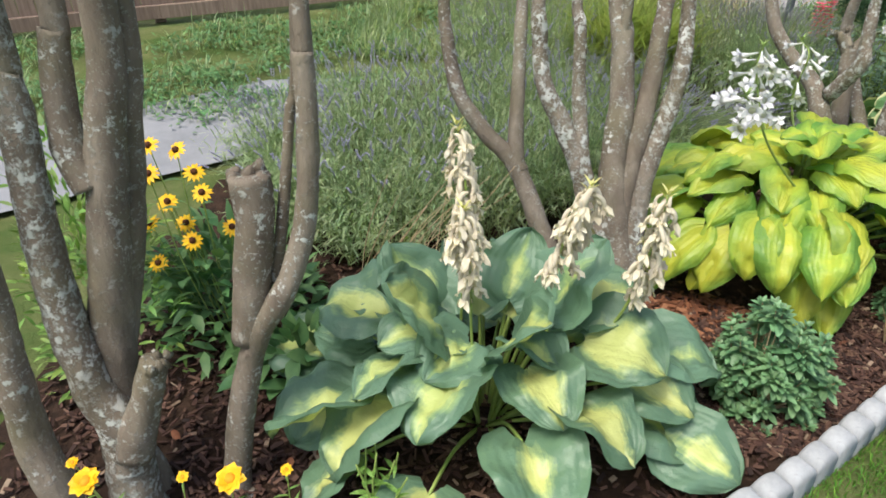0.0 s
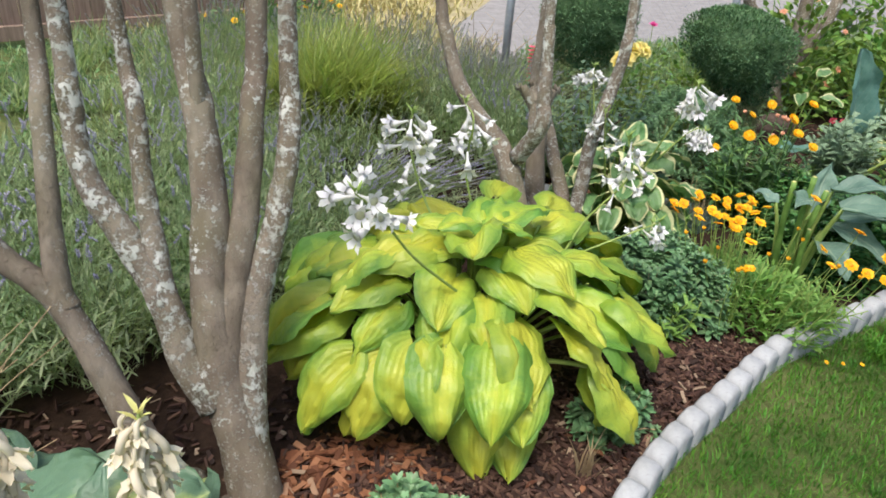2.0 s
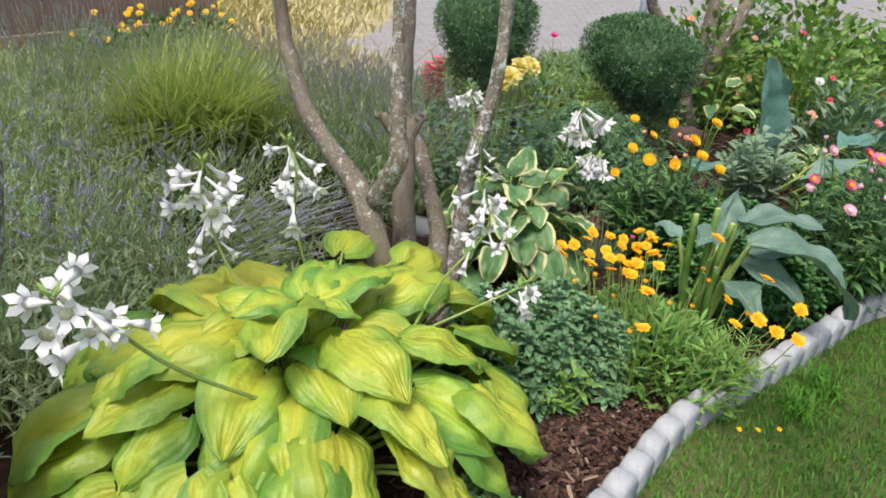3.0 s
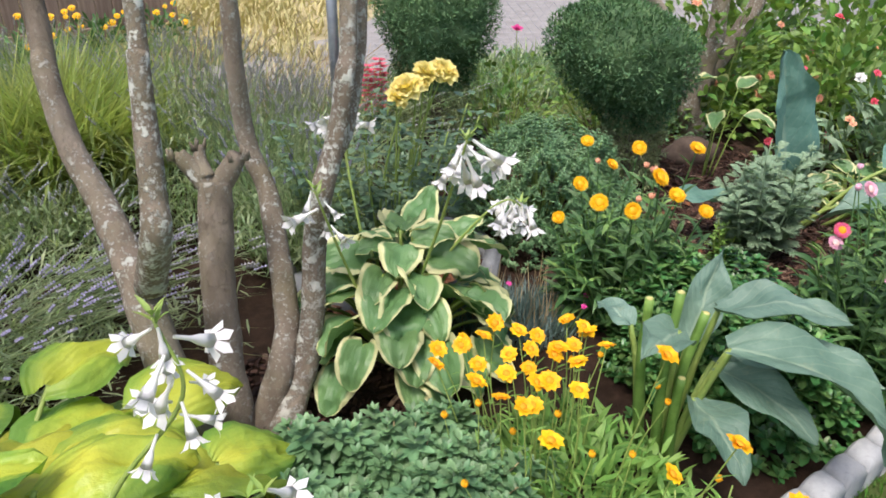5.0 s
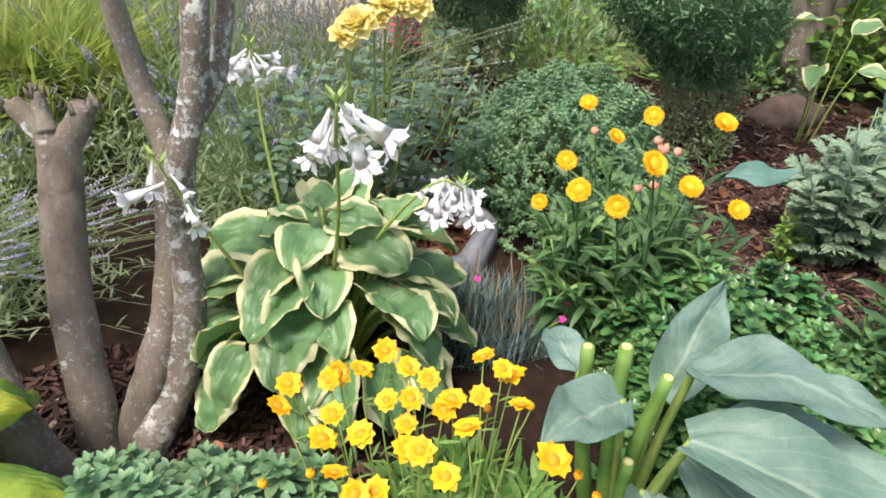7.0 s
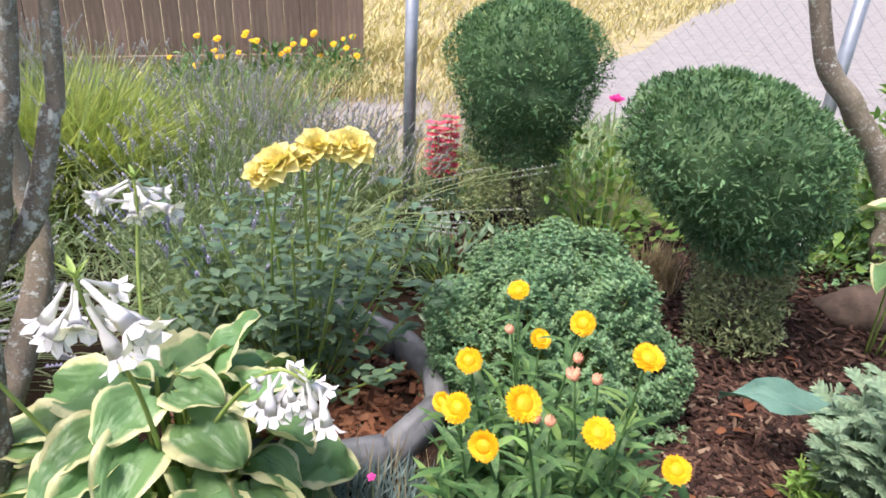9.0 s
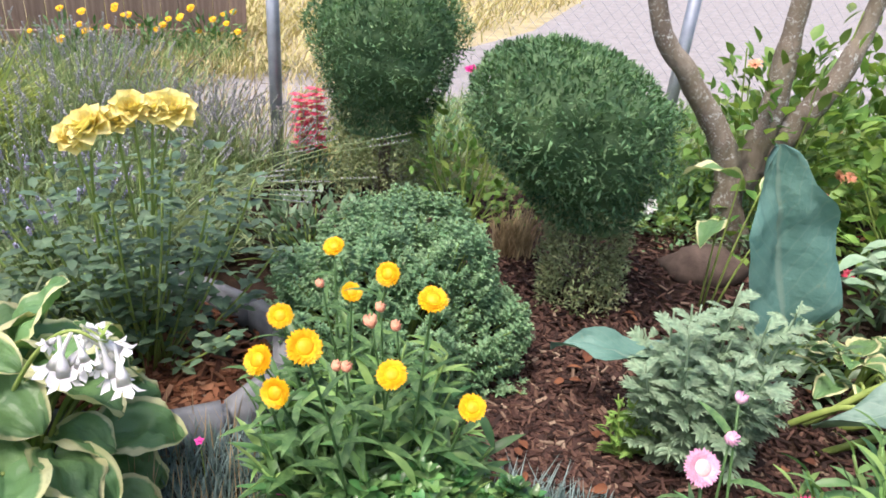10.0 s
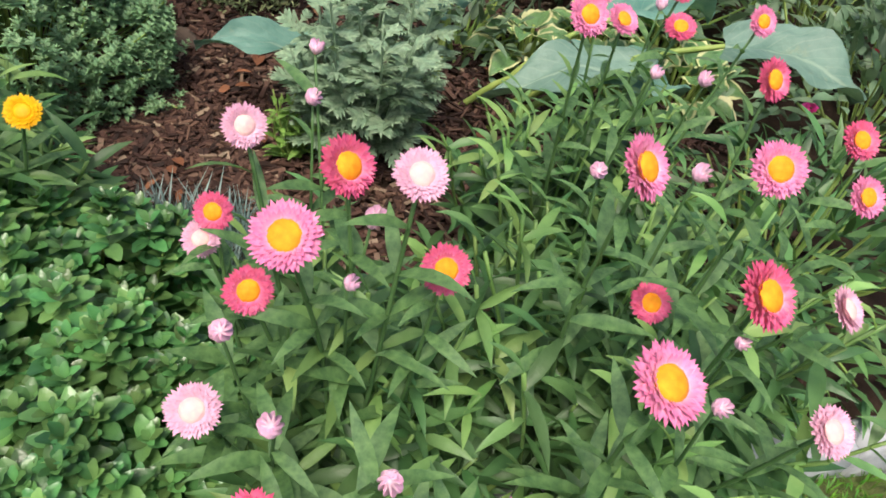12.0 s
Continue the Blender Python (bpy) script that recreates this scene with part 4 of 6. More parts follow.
def dome(rx, ry, h, lump=0.1, fill=0.3, seed=0):
    def place(rnd):
        a, z = rnd.random() * 6.283, rnd.random() ** 0.8
        r = math.sqrt(max(0, 1 - z * z))
        d = Vector((math.cos(a) * r, math.sin(a) * r, z))
        k = (1 + lump * noise.noise(d * 3 + Vector((seed, 0, 0))) * 2) * (1 - fill * rnd.random() ** 2)
        return Vector((d.x * rx, d.y * ry, d.z * h)) * k, d
    return place


def stems_to(g, tips, rnd, r=0.0025, slot=0, from_r=0.3):
    for p, out in tips:
        foot = Vector((p.x * from_r, p.y * from_r, 0))
        mid = foot.lerp(p, 0.5) + Vector((p.x * 0.1, p.y * 0.1, 0.02))
        tube(g, [foot, mid, p], [r * 1.3, r, r * 0.7], 4, slot, cap=False)


def shrub(name, at, label, rx, ry, h, shoots, mat, length, width, shape=OVAL, seed=0, whorls=3, per=5, fill=0.45, category="shrub", group="", gap=0.014):
    rnd = random.Random(seed)
    t = thing(name, at, label, category, group)
    place = dome(rx, ry, h, 0.14, fill, seed)
    tips = [place(rnd) for _ in range(shoots)]
    g = Geo()
    stems_to(g, tips[: min(shoots, 140)], rnd)
    part("branchwork", g, M_DRY if mat is M_SHRUB else M_PETIOLE, t)["kind"] = "stuff"
    g = Geo()
    rosettes(g, tips, length, width, shape, rnd, whorls, per, gap)
    part("foliage", g, mat, t)
    return t


shrub("azalea_shrub", (1.046, 1.644, 0), "small rounded evergreen shrub with whorled leaves", 0.2, 0.17, 0.34, 125, M_SHRUB, 0.042, 0.02, SPADE, seed=21, per=6, whorls=4, group="low evergreen shrubs")
shrub("azalea_shrub", (2.19, 2.66, 0), "spreading grey-green evergreen shrub beside the gold hosta", 0.36, 0.25, 0.32, 400, M_SHRUB, 0.042, 0.02, SPADE, seed=22, per=6, whorls=4, group="low evergreen shrubs")
shrub("azalea_shrub", (1.741, 2.073, 0), "small evergreen shrub at the edge of the mulch", 0.13, 0.12, 0.17, 80, M_SHRUB, 0.036, 0.018, SPADE, seed=23, per=6, whorls=4, group="low evergreen shrubs")
shrub("ground_cover", (3.239, 2.984, 0), "glossy green low shrub with small oval leaves", 0.34, 0.40, 0.32, 900, M_COVER, 0.040, 0.023, SPADE, seed=24, per=5, whorls=3, fill=0.35)
shrub("mound_plant", (3.11, 4.0, 0), "clipped dome of fine grey-green leaves", 0.37, 0.36, 0.47, 2300, M_MOUND, 0.021, 0.009, seed=25, per=6, whorls=3, fill=0.14)


# ---- topiaries ----
PROFILE = ((0.0, 0.165), (0.30, 0.17), (0.38, 0.20), (0.46, 0.275), (0.54, 0.335), (0.63, 0.36), (0.70, 0.35), (0.77, 0.29), (0.82, 0.18), (0.85, 0.02))


def girth(z):
    for (z0, r0), (z1, r1) in zip(PROFILE, PROFILE[1:]):
        if z <= z1:
            return r0 + (r1 - r0) * (z - z0) / (z1 - z0)
    return 0.0


def topiary(at, label, lean, wide, tall, seed, full=0.0):
    """A clipped mushroom: a leafy stem that widens into a domed head."""
    rnd = random.Random(seed)
    t = thing("topiary", at, label, "topiary", "clipped mushroom topiaries")

    def surface(z, a, k):
        lump = 1 + 0.20 * noise.noise(Vector((math.cos(a) * 1.8, math.sin(a) * 1.8, z * 5 + seed))) + 0.15 * noise.noise(Vector((math.cos(a) * 5, math.sin(a) * 5, z * 16 + seed)))
        r = max(girth(z), full * min(1.0, (0.85 - z) * 6)) * lump * k * wide
        return Vector((r * math.cos(a) + lean * max(0, z - 0.25), r * math.sin(a), z * tall))

    g = Geo()
    tube(g, [(0, 0, -0.02), (0.01, 0, 0.25 * tall), (lean * 0.2, 0, 0.5 * tall)], [0.03, 0.026, 0.02], 8, 0, 0.1)
    part("trunk", g, M_BARK, t)
    g = Geo()
    for _ in range(60):
        a, z = rnd.random() * 6.28, rnd.uniform(0.05, 0.4)
        tube(g, [(0, 0, z), (0.12 * math.cos(a), 0.12 * math.sin(a), z + 0.06)], [0.004, 0.0015], 4, 0)
    part("branchwork", g, M_BARK, t)["kind"] = "stuff"
    g = Geo()
    n, rows = 20, 24
    for i in range(rows + 1):
        for k in range(n):
            g.v.append(tuple(surface(0.3 + 0.54 * i / rows, 6.283 * k / n, 0.84)))
    for i in range(rows):
        for k in range(n):
            p, q = i * n + k, i * n + (k + 1) % n
            g.face((p, q, q + n, p + n), ((0, 0), (1, 0), (1, 1), (0, 1)))
    part("inner_growth", g, M_TOPIARY, t)
    for name, lo, hi, count, mat, text in (("lower_foliage", 0.01, 0.41, 5600, M_TOPSTEM, "thinner brownish foliage round the stem"), ("head", 0.33, 0.85, 15000, M_TOPIARY, "")):
        g = Geo()
        made = 0
        while made < count:
            z, a = rnd.uniform(lo, hi), rnd.random() * 6.283
            slope = 1.0 if z < 0.62 else 1.0 + (z - 0.62) * 7
            if rnd.random() > min(1.0, girth(z) / 0.335 * slope * 0.6 + 0.1):
                continue
            made += 1
            p = surface(z, a, (1.03 - 0.26 * rnd.random() ** 1.6) if name == "head" else rnd.uniform(0.6, 1.05))
            up = max(-0.6, min(1.2, (z - 0.55) * 5)) if name == "head" else 0.4
            leaf(g, p, a + rnd.gauss(0, 1.0), up * 0.5 + rnd.gauss(0.2, 0.6), 0.5, rnd.uniform(0.014, 0.03), rnd.uniform(0.006, 0.009), LANCE, 2, 1, 0.2, rnd.gauss(0, 0.5))
        part(name, g, mat, t, text)
    return t


topiary((3.70, 4.34, 0), "clipped evergreen topiary with a broad domed head", -0.30, 0.83, 1.03, 31)
topiary((2.96, 5.13, 0), "clipped evergreen topiary with a tall rounded head by the fence", 0.0, 0.86, 1.16, 32, 0.235)


# ---- flowers ----
def daisy_mesh(name, rings, petal_mat, disc_mat, disc_r, disc_h, shape=LANCE, ruffle=0.2, seed=1):
    """rings: count, inner radius, length, width, pitch, curl. Petals and disc are two meshes."""
    rnd = random.Random(seed)
    g = Geo()
    for count, inner, length, width, pitch, curl in rings:
        turn = rnd.random()
        for k in range(count):
            a = turn + 6.283 * k / count + rnd.uniform(-0.06, 0.06)
            leaf(g, (inner * math.cos(a), inner * math.sin(a), 0), a, pitch + rnd.uniform(-1, 1) * ruffle, curl, length * rnd.uniform(0.9, 1.08), width, shape, 3, 1, 0.25, rnd.uniform(-0.2, 0.2))
    petals = g.mesh(name, [petal_mat])
    g = Geo()
    ball(g, (0, 0, disc_h * 0.3), disc_r, 0, 5, 12, disc_h / disc_r)
    return petals, g.mesh("disc", [disc_mat])


def straw_head(mat, inner_mat, seed, r=0.03):
    return daisy_mesh("flower", [(38, 0.008, r * 0.66, 0.0074, -0.1, -0.4), (38, 0.008, r * 0.64, 0.0074, 0.12, -0.35), (34, 0.008, r * 0.55, 0.007, 0.4, -0.25), (28, 0.008, r * 0.42, 0.006, 0.7, 0.0)], mat, inner_mat, 0.0135, 0.006, OVAL, 0.06, seed)


STRAW_YELLOW = [straw_head(M_YELLOW, M_GOLDPET, s, 0.028) for s in (1, 2)]
STRAW_PINK = [straw_head(m, M_ORANGE if s != 5 else M_PALEDISC, s) for m, s in ((M_PINK, 3), (M_ROSEPINK, 4), (M_PALE, 5), (M_PINK, 6))]
COREOPSIS = [daisy_mesh("flower", [(9, 0.004, 0.019, 0.017, 0.1, 0.2), (8, 0.004, 0.014, 0.013, 0.45, 0.2)], M_YELLOW if s else M_GOLDPET, M_ORANGE, 0.008, 0.004, STRAP, 0.25, s) for s in (0, 1)]
SUSAN = [daisy_mesh("flower", [(13, 0.008, 0.028, 0.011, -0.05, 0.5)], M_YELLOW, M_BROWN, 0.011, 0.011, STRAP, 0.15, s) for s in (1, 2)]


def bud_mesh(mat, seed):
    """A closed flower head: one skin of pointed, overlapping scales."""
    g = Geo()
    rings, sides = 9, 21
    for i in range(rings + 1):
        f = i / rings
        for k in range(sides):
            a = 6.283 * k / sides
            r = 0.0105 * (math.sin(math.pi * (0.04 + 0.80 * f)) ** 0.7) * (1 + (0.16 + 0.34 * f) * math.cos(7 * a + i * 1.57))
            g.v.append((r * math.cos(a), r * math.sin(a), 0.021 * f + 0.006 * f * math.cos(7 * a + i * 1.57)))
    for i in range(rings):
        for k in range(sides):
            a, b = i * sides + k, i * sides + (k + 1) % sides
            g.face((a, b, b + sides, a + sides), ((k / sides, i / rings), ((k + 1) / sides, i / rings), ((k + 1) / sides, (i + 1) / rings), (k / sides, (i + 1) / rings)))
    g.face(tuple(range(rings * sides, (rings + 1) * sides)), tuple((0.5, 0.2) for _ in range(sides)))
    g.face(tuple(range(sides))[::-1], tuple((0.5, 0.0) for _ in range(sides)))
    return g.mesh("bud", [mat])


BUD_PINK, BUD_SALMON, BUD_YELLOW = bud_mesh(M_PALE, 1), bud_mesh(M_SALMON, 2), bud_mesh(M_GOLDPET, 3)
SEE = Vector((-0.05, -0.75, 0.75))


def put_flower(parent, kinds, at, up, size, rnd, label=""):
    petals, disc = kinds
    m = aim(at, up, rnd.random() * 6, size)
    f = part("flower", petals, None, parent, label, m)
    part("disc", disc, None, f)
    return f


STEM_LEAVES = {}


def stem_leaves(mat, ratio):
    """Leaf meshes one unit long, shared by all stems of a kind."""
    key = (mat.name, round(ratio, 2))
    if key not in STEM_LEAVES:
        STEM_LEAVES[key] = []
        for curl in (0.3, 0.55, 0.8, 1.1):
            g = Geo()
            leaf(g, (0, 0, 0), 0, 0.1, curl, 1.0, ratio, LANCE, 5, 1, 0.25)
            STEM_LEAVES[key].append(g.mesh("leaf", [mat]))
    return STEM_LEAVES[key]


def flower_stem(parent, foot, top, mat, rnd, r=0.0028, leaves=0, size=(0.06, 0.013), bend=0.03, leaf_mat=None):
    foot, top = Vector(foot), Vector(top)
    mid = foot.lerp(top, 0.55) + Vector((rnd.uniform(-bend, bend), rnd.uniform(-bend, bend), 0))
    line = curve_points([foot, mid, top], 5)
    g = Geo()
    tube(g, line, [r * 1.2 - r * 0.5 * i / len(line) for i in range(len(line))], 5)
    stem = part("stem", g, [M_PETIOLE if mat is None else mat], parent)
    for k in range(leaves):
        f = 0.12 + 0.78 * k / leaves
        p = line[min(len(line) - 1, int(f * len(line)))]
        s = (1.2 - 0.6 * f) * rnd.uniform(0.75, 1.2) * size[0]
        m = Matrix.Translation(p) @ Matrix.Rotation(k * 2.4 + rnd.random(), 4, "Z") @ Matrix.Rotation(-rnd.uniform(0.1, 0.7), 4, "Y") @ Matrix.Rotation(rnd.gauss(0, 0.25), 4, "X") @ Matrix.Diagonal((s, s * rnd.uniform(0.85, 1.15), s, 1))
        part("leaf", rnd.choice(stem_leaves(leaf_mat or M_PETIOLE, size[1] / size[0])), None, stem, m=m)


def strawflower(name, at, label, heads, kinds, buds, bud, seed, filler, spread, leaf_size, base_leaves=0):
    """heads: place, size, kind; filler: leafy shoots without a flower."""
    rnd = random.Random(seed)
    t = thing(name, at, label, "plant", "strawflowers")
    b = Vector(at)
    for (x, y, z), size, kind in heads:
        top = Vector((x, y, z)) - b
        foot = Vector((top.x * 0.35, top.y * 0.35, 0.0))
        flower_stem(t, foot, top, M_STRAW, rnd, 0.003, 18, leaf_size, 0.03, M_STRAW)
        up = SEE + Vector((rnd.gauss(0, 0.25), rnd.gauss(0, 0.2), rnd.gauss(0.15, 0.2)))
        put_flower(t, kinds[kind], top, up, size, rnd)
    for x, y, z in buds:
        top = Vector((x, y, z)) - b
        flower_stem(t, (top.x * 0.4, top.y * 0.4, 0), top, M_STRAW, rnd, 0.0024, 12, leaf_size, 0.03, M_STRAW)
        part("bud", bud, None, t, m=aim(top, (rnd.gauss(0, 0.3), rnd.gauss(-0.2, 0.3), 1), rnd.random() * 6, rnd.uniform(0.6, 0.95)))
    g = Geo()
    for _ in range(filler):
        a, r = rnd.random() * 6.283, math.sqrt(rnd.random())
        top = Vector((spread[0] * r * math.cos(a), spread[1] * r * math.sin(a), spread[2] * rnd.uniform(0.35, 1.05) * (1 - 0.3 * r * r)))
        foot = Vector((top.x * 0.5, top.y * 0.5, 0))
        line = curve_points([foot, foot.lerp(top, 0.6) + Vector((rnd.uniform(-0.02, 0.02), rnd.uniform(-0.02, 0.02), 0)), top], 4)
        tube(g, line, [0.0028] * len(line), 4, 1)
        young = rnd.random() < 0.6
        for k in range(15):
            f = 0.1 + 0.9 * k / 15
            p = line[min(len(line) - 1, int(f * len(line)))]
            s = rnd.uniform(0.75, 1.3) * (1.15 - 0.45 * f)
            leaf(g, p, k * 2.4 + rnd.random(), rnd.uniform(0.05, 0.6) + 0.5 * (f > 0.9), rnd.uniform(0.3, 1.1), leaf_size[0] * s, leaf_size[1] * s, LANCE, 4, 1, 0.35, rnd.gauss(0, 0.4), slot=1 if k > 11 and young else 0)
    part("foliage", g, [M_STRAW, M_STRAWTIP], t)
    return t


strawflower("yellow_strawflower", (3.093, 3.332, 0), "bushy yellow strawflower with a dozen open heads", [
    ((2.991, 3.483, 0.587), 0.85, 0), ((3.104, 3.368, 0.596), 0.9, 1), ((3.184, 3.205, 0.645), 0.95, 0), ((2.913, 3.353, 0.504), 0.95, 1), ((2.906, 3.221, 0.501), 1.05, 0),
    ((3.006, 3.101, 0.616), 1.05, 1), ((2.956, 3.125, 0.513), 0.95, 0), ((3.127, 3.179, 0.519), 1.0, 1), ((3.263, 3.21, 0.438), 0.95, 0), ((2.865, 3.377, 0.388), 0.8, 1), ((3.037, 3.395, 0.539), 0.8, 0)],
    STRAW_YELLOW, [(2.984, 3.387, 0.550), (3.089, 3.243, 0.562), (3.098, 3.306, 0.555), (3.054, 3.193, 0.508), (3.129, 3.268, 0.545), (3.035, 3.226, 0.487)], BUD_SALMON, 41, 95, (0.240, 0.200, 0.460), (0.10, 0.019))
strawflower("pink_strawflower", (3.609, 2.822, 0), "leafy pink strawflower with yellow-centred heads", [
    ((3.592, 2.826, 0.619), 1.12, 1), ((3.516, 2.724, 0.642), 1.1, 0), ((3.511, 2.915, 0.608), 0.85, 2), ((3.633, 2.749, 0.668), 0.9, 2), ((3.473, 2.925, 0.489), 0.85, 1), ((3.456, 2.917, 0.457), 0.8, 2),
    ((3.49, 2.778, 0.521), 0.9, 1), ((3.668, 2.735, 0.558), 0.95, 1), ((3.427, 2.7, 0.461), 0.95, 2), ((3.632, 2.494, 0.539), 0.95, 0), ((3.460, 2.566, 0.510), 0.9, 1)],
    STRAW_PINK, [(3.459, 2.724, 0.535), (3.575, 2.743, 0.542), (3.553, 2.545, 0.573), (3.619, 2.819, 0.546), (3.488, 2.627, 0.522), (3.605, 3.034, 0.547), (3.610, 3.049, 0.602)], BUD_PINK, 42, 85, (0.190, 0.270, 0.460), (0.10, 0.020))
strawflower("pink_strawflower", (4.002, 2.760, 0), "tall dense pink strawflower beside the lawn edge", [
    ((3.814, 2.699, 0.694), 1.1, 0), ((3.75, 2.528, 0.644), 1.15, 3), ((3.88, 2.579, 0.648), 1.15, 1), ((3.946, 2.678, 0.692), 1.0, 3), ((4.335, 2.853, 0.549), 1.1, 1), ((4.225, 2.740, 0.560), 1.0, 3),
    ((4.069, 2.603, 0.550), 0.95, 2), ((3.972, 2.500, 0.523), 0.95, 2), ((3.933, 2.715, 0.462), 0.95, 1), ((4.138, 2.880, 0.642), 1.05, 1)],
    STRAW_PINK, [(3.923, 2.736, 0.634), (3.901, 2.846, 0.553), (3.832, 2.529, 0.572), (3.988, 2.628, 0.477)], BUD_PINK, 43, 140, (0.400, 0.300, 0.500), (0.10, 0.020))
strawflower("pink_strawflower", (4.127, 3.130, 0), "pink strawflower at the back of the clump", [
    ((3.953, 3.031, 0.652), 1.05, 3), ((4.067, 3.104, 0.603), 0.95, 0), ((4.162, 3.090, 0.596), 0.9, 1), ((4.103, 3.219, 0.589), 0.8, 3), ((4.241, 3.200, 0.597), 0.8, 1), ((4.345, 3.114, 0.586), 0.95, 3)],
    STRAW_PINK, [(4.028, 2.960, 0.600), (4.188, 3.023, 0.536), (4.203, 3.192, 0.568)], BUD_PINK, 44, 75, (0.300, 0.220, 0.460), (0.09, 0.018))

# ---- coreopsis by the edging ----
rnd = random.Random(51)
cor = thing("coreopsis", (2.52, 2.60, 0), "low coreopsis clump with many golden yellow flowers", "plant")
COR = [(2.404, 2.884, 0.36), (2.327, 2.839, 0.36), (2.401, 2.777, 0.36), (2.489, 2.911, 0.36), (2.526, 2.857, 0.36), (2.517, 2.714, 0.36), (2.527, 2.785, 0.36), (2.487, 2.812, 0.36), (2.594, 2.785, 0.36), (2.61, 2.718, 0.36), (2.658, 2.875, 0.36), (2.709, 2.859, 0.36), (2.703, 2.76, 0.36), (2.439, 2.613, 0.36), (2.408, 2.658, 0.36), (2.643, 2.802, 0.36), (2.446, 2.872, 0.36), (2.559, 2.825, 0.36), (2.466, 2.535, 0.36), (2.335, 2.36, 0.36), (2.446, 2.724, 0.36), (2.567, 2.628, 0.36), (2.69, 2.537, 0.497), (2.69, 2.32, 0.484), (2.61, 2.238, 0.43), (2.582, 2.148, 0.43), (2.635, 2.123, 0.43), (2.502, 2.21, 0.43), (2.738, 2.224, 0.43), (2.6, 2.351, 0.43), (2.39, 2.864, 0.36), (2.312, 2.803, 0.36), (2.386, 2.739, 0.36), (2.535, 2.697, 0.36), (2.467, 2.627, 0.36), (2.517, 2.765, 0.36), (2.578, 2.769, 0.36), (2.688, 2.846, 0.36)]
for x, y, z in COR:
    z += rnd.uniform(-0.02, 0.02)
    top = Vector((x - 2.52, y - 2.60, z))
    flower_stem(cor, (top.x * 0.6, top.y * 0.6, 0), top, None, rnd, 0.0018, 6, (0.05, 0.007), 0.02, M_COR)
    put_flower(cor, COREOPSIS[rnd.random() < 0.45], top, (rnd.gauss(0, 0.3), rnd.gauss(-0.35, 0.3), 1), rnd.uniform(0.9, 1.25), rnd)
for k in range(16):
    top = Vector((rnd.uniform(-0.25, 0.3), rnd.uniform(-0.3, 0.3), rnd.uniform(0.24, 0.36)))
    flower_stem(cor, (top.x * 0.7, top.y * 0.7, 0), top, None, rnd, 0.0016, 4, (0.05, 0.007), 0.02, M_COR)
    part("bud", BUD_YELLOW, None, cor, m=aim(top, (0, 0, 1), rnd.random() * 6, 0.6))
g = Geo()
for _ in range(1500):
    a, r = rnd.random() * 6.283, math.sqrt(rnd.random())
    p = Vector((0.23 * r * math.cos(a) + 0.09, 0.32 * r * math.sin(a), rnd.uniform(0.0, 0.17) * (1 - 0.4 * r)))
    leaf(g, p, a + rnd.gauss(0, 0.8), rnd.uniform(0.3, 1.3), rnd.uniform(0.3, 1.0), rnd.uniform(0.035, 0.07), rnd.uniform(0.010, 0.018), LANCE, 3, 1, 0.2, rnd.gauss(0, 0.4))
part("foliage", g, M_COR, cor)

# small golden flowers at the front of the bed
front = thing("coreopsis", (-0.30, 1.10, 0), "small coreopsis shoots with yellow flowers at the bed's front", "plant")
for x, y, z in ((-0.67, 0.99, 0.33), (-0.36, 1.01, 0.33), (-0.76, 1.08, 0.28), (-0.49, 1.05, 0.28), (-0.26, 1.08, 0.28)):
    top = Vector((x + 0.30, y - 1.10, z))
    flower_stem(front, (top.x * 0.8, top.y * 0.8, 0), top, None, rnd, 0.002, 7, (0.05, 0.008), 0.02, M_COR)
    put_flower(front, COREOPSIS[1], top, (0, -0.4, 1), 1.6 if z > 0.32 and y < 1.1 else 0.7, rnd)
shoot = thing("green_shoot", (-0.049, 1.116, 0), "light green leafy shoot in front of the blue hosta", "plant")
for k in range(7):
    flower_stem(shoot, (0, 0, 0), (rnd.uniform(-0.09, 0.07), rnd.uniform(-0.05, 0.06), rnd.uniform(0.22, 0.34)), None, rnd, 0.003, 8, (0.055, 0.013), 0.02, M_COR)

# ---- large-leaved plants ----
def big_leaf(parent, foot, base, az, pitch, curl, length, width, mat, label="", cup=0.35, roll=0.0, wave=0.05, seed=0.0, shape=LANCE, stalk=0.008):
    g = Geo()
    foot, base = Vector(foot), Vector(base)
    petiole(g, foot, base, stalk, 1)
    leaf(g, base, az, pitch, curl, length, width, shape, 14, 4, cup, roll, wave, 0.03, 0, seed, 0.0, 0.16)
    part("leaf", g, [mat, M_PETIOLE], parent, label)


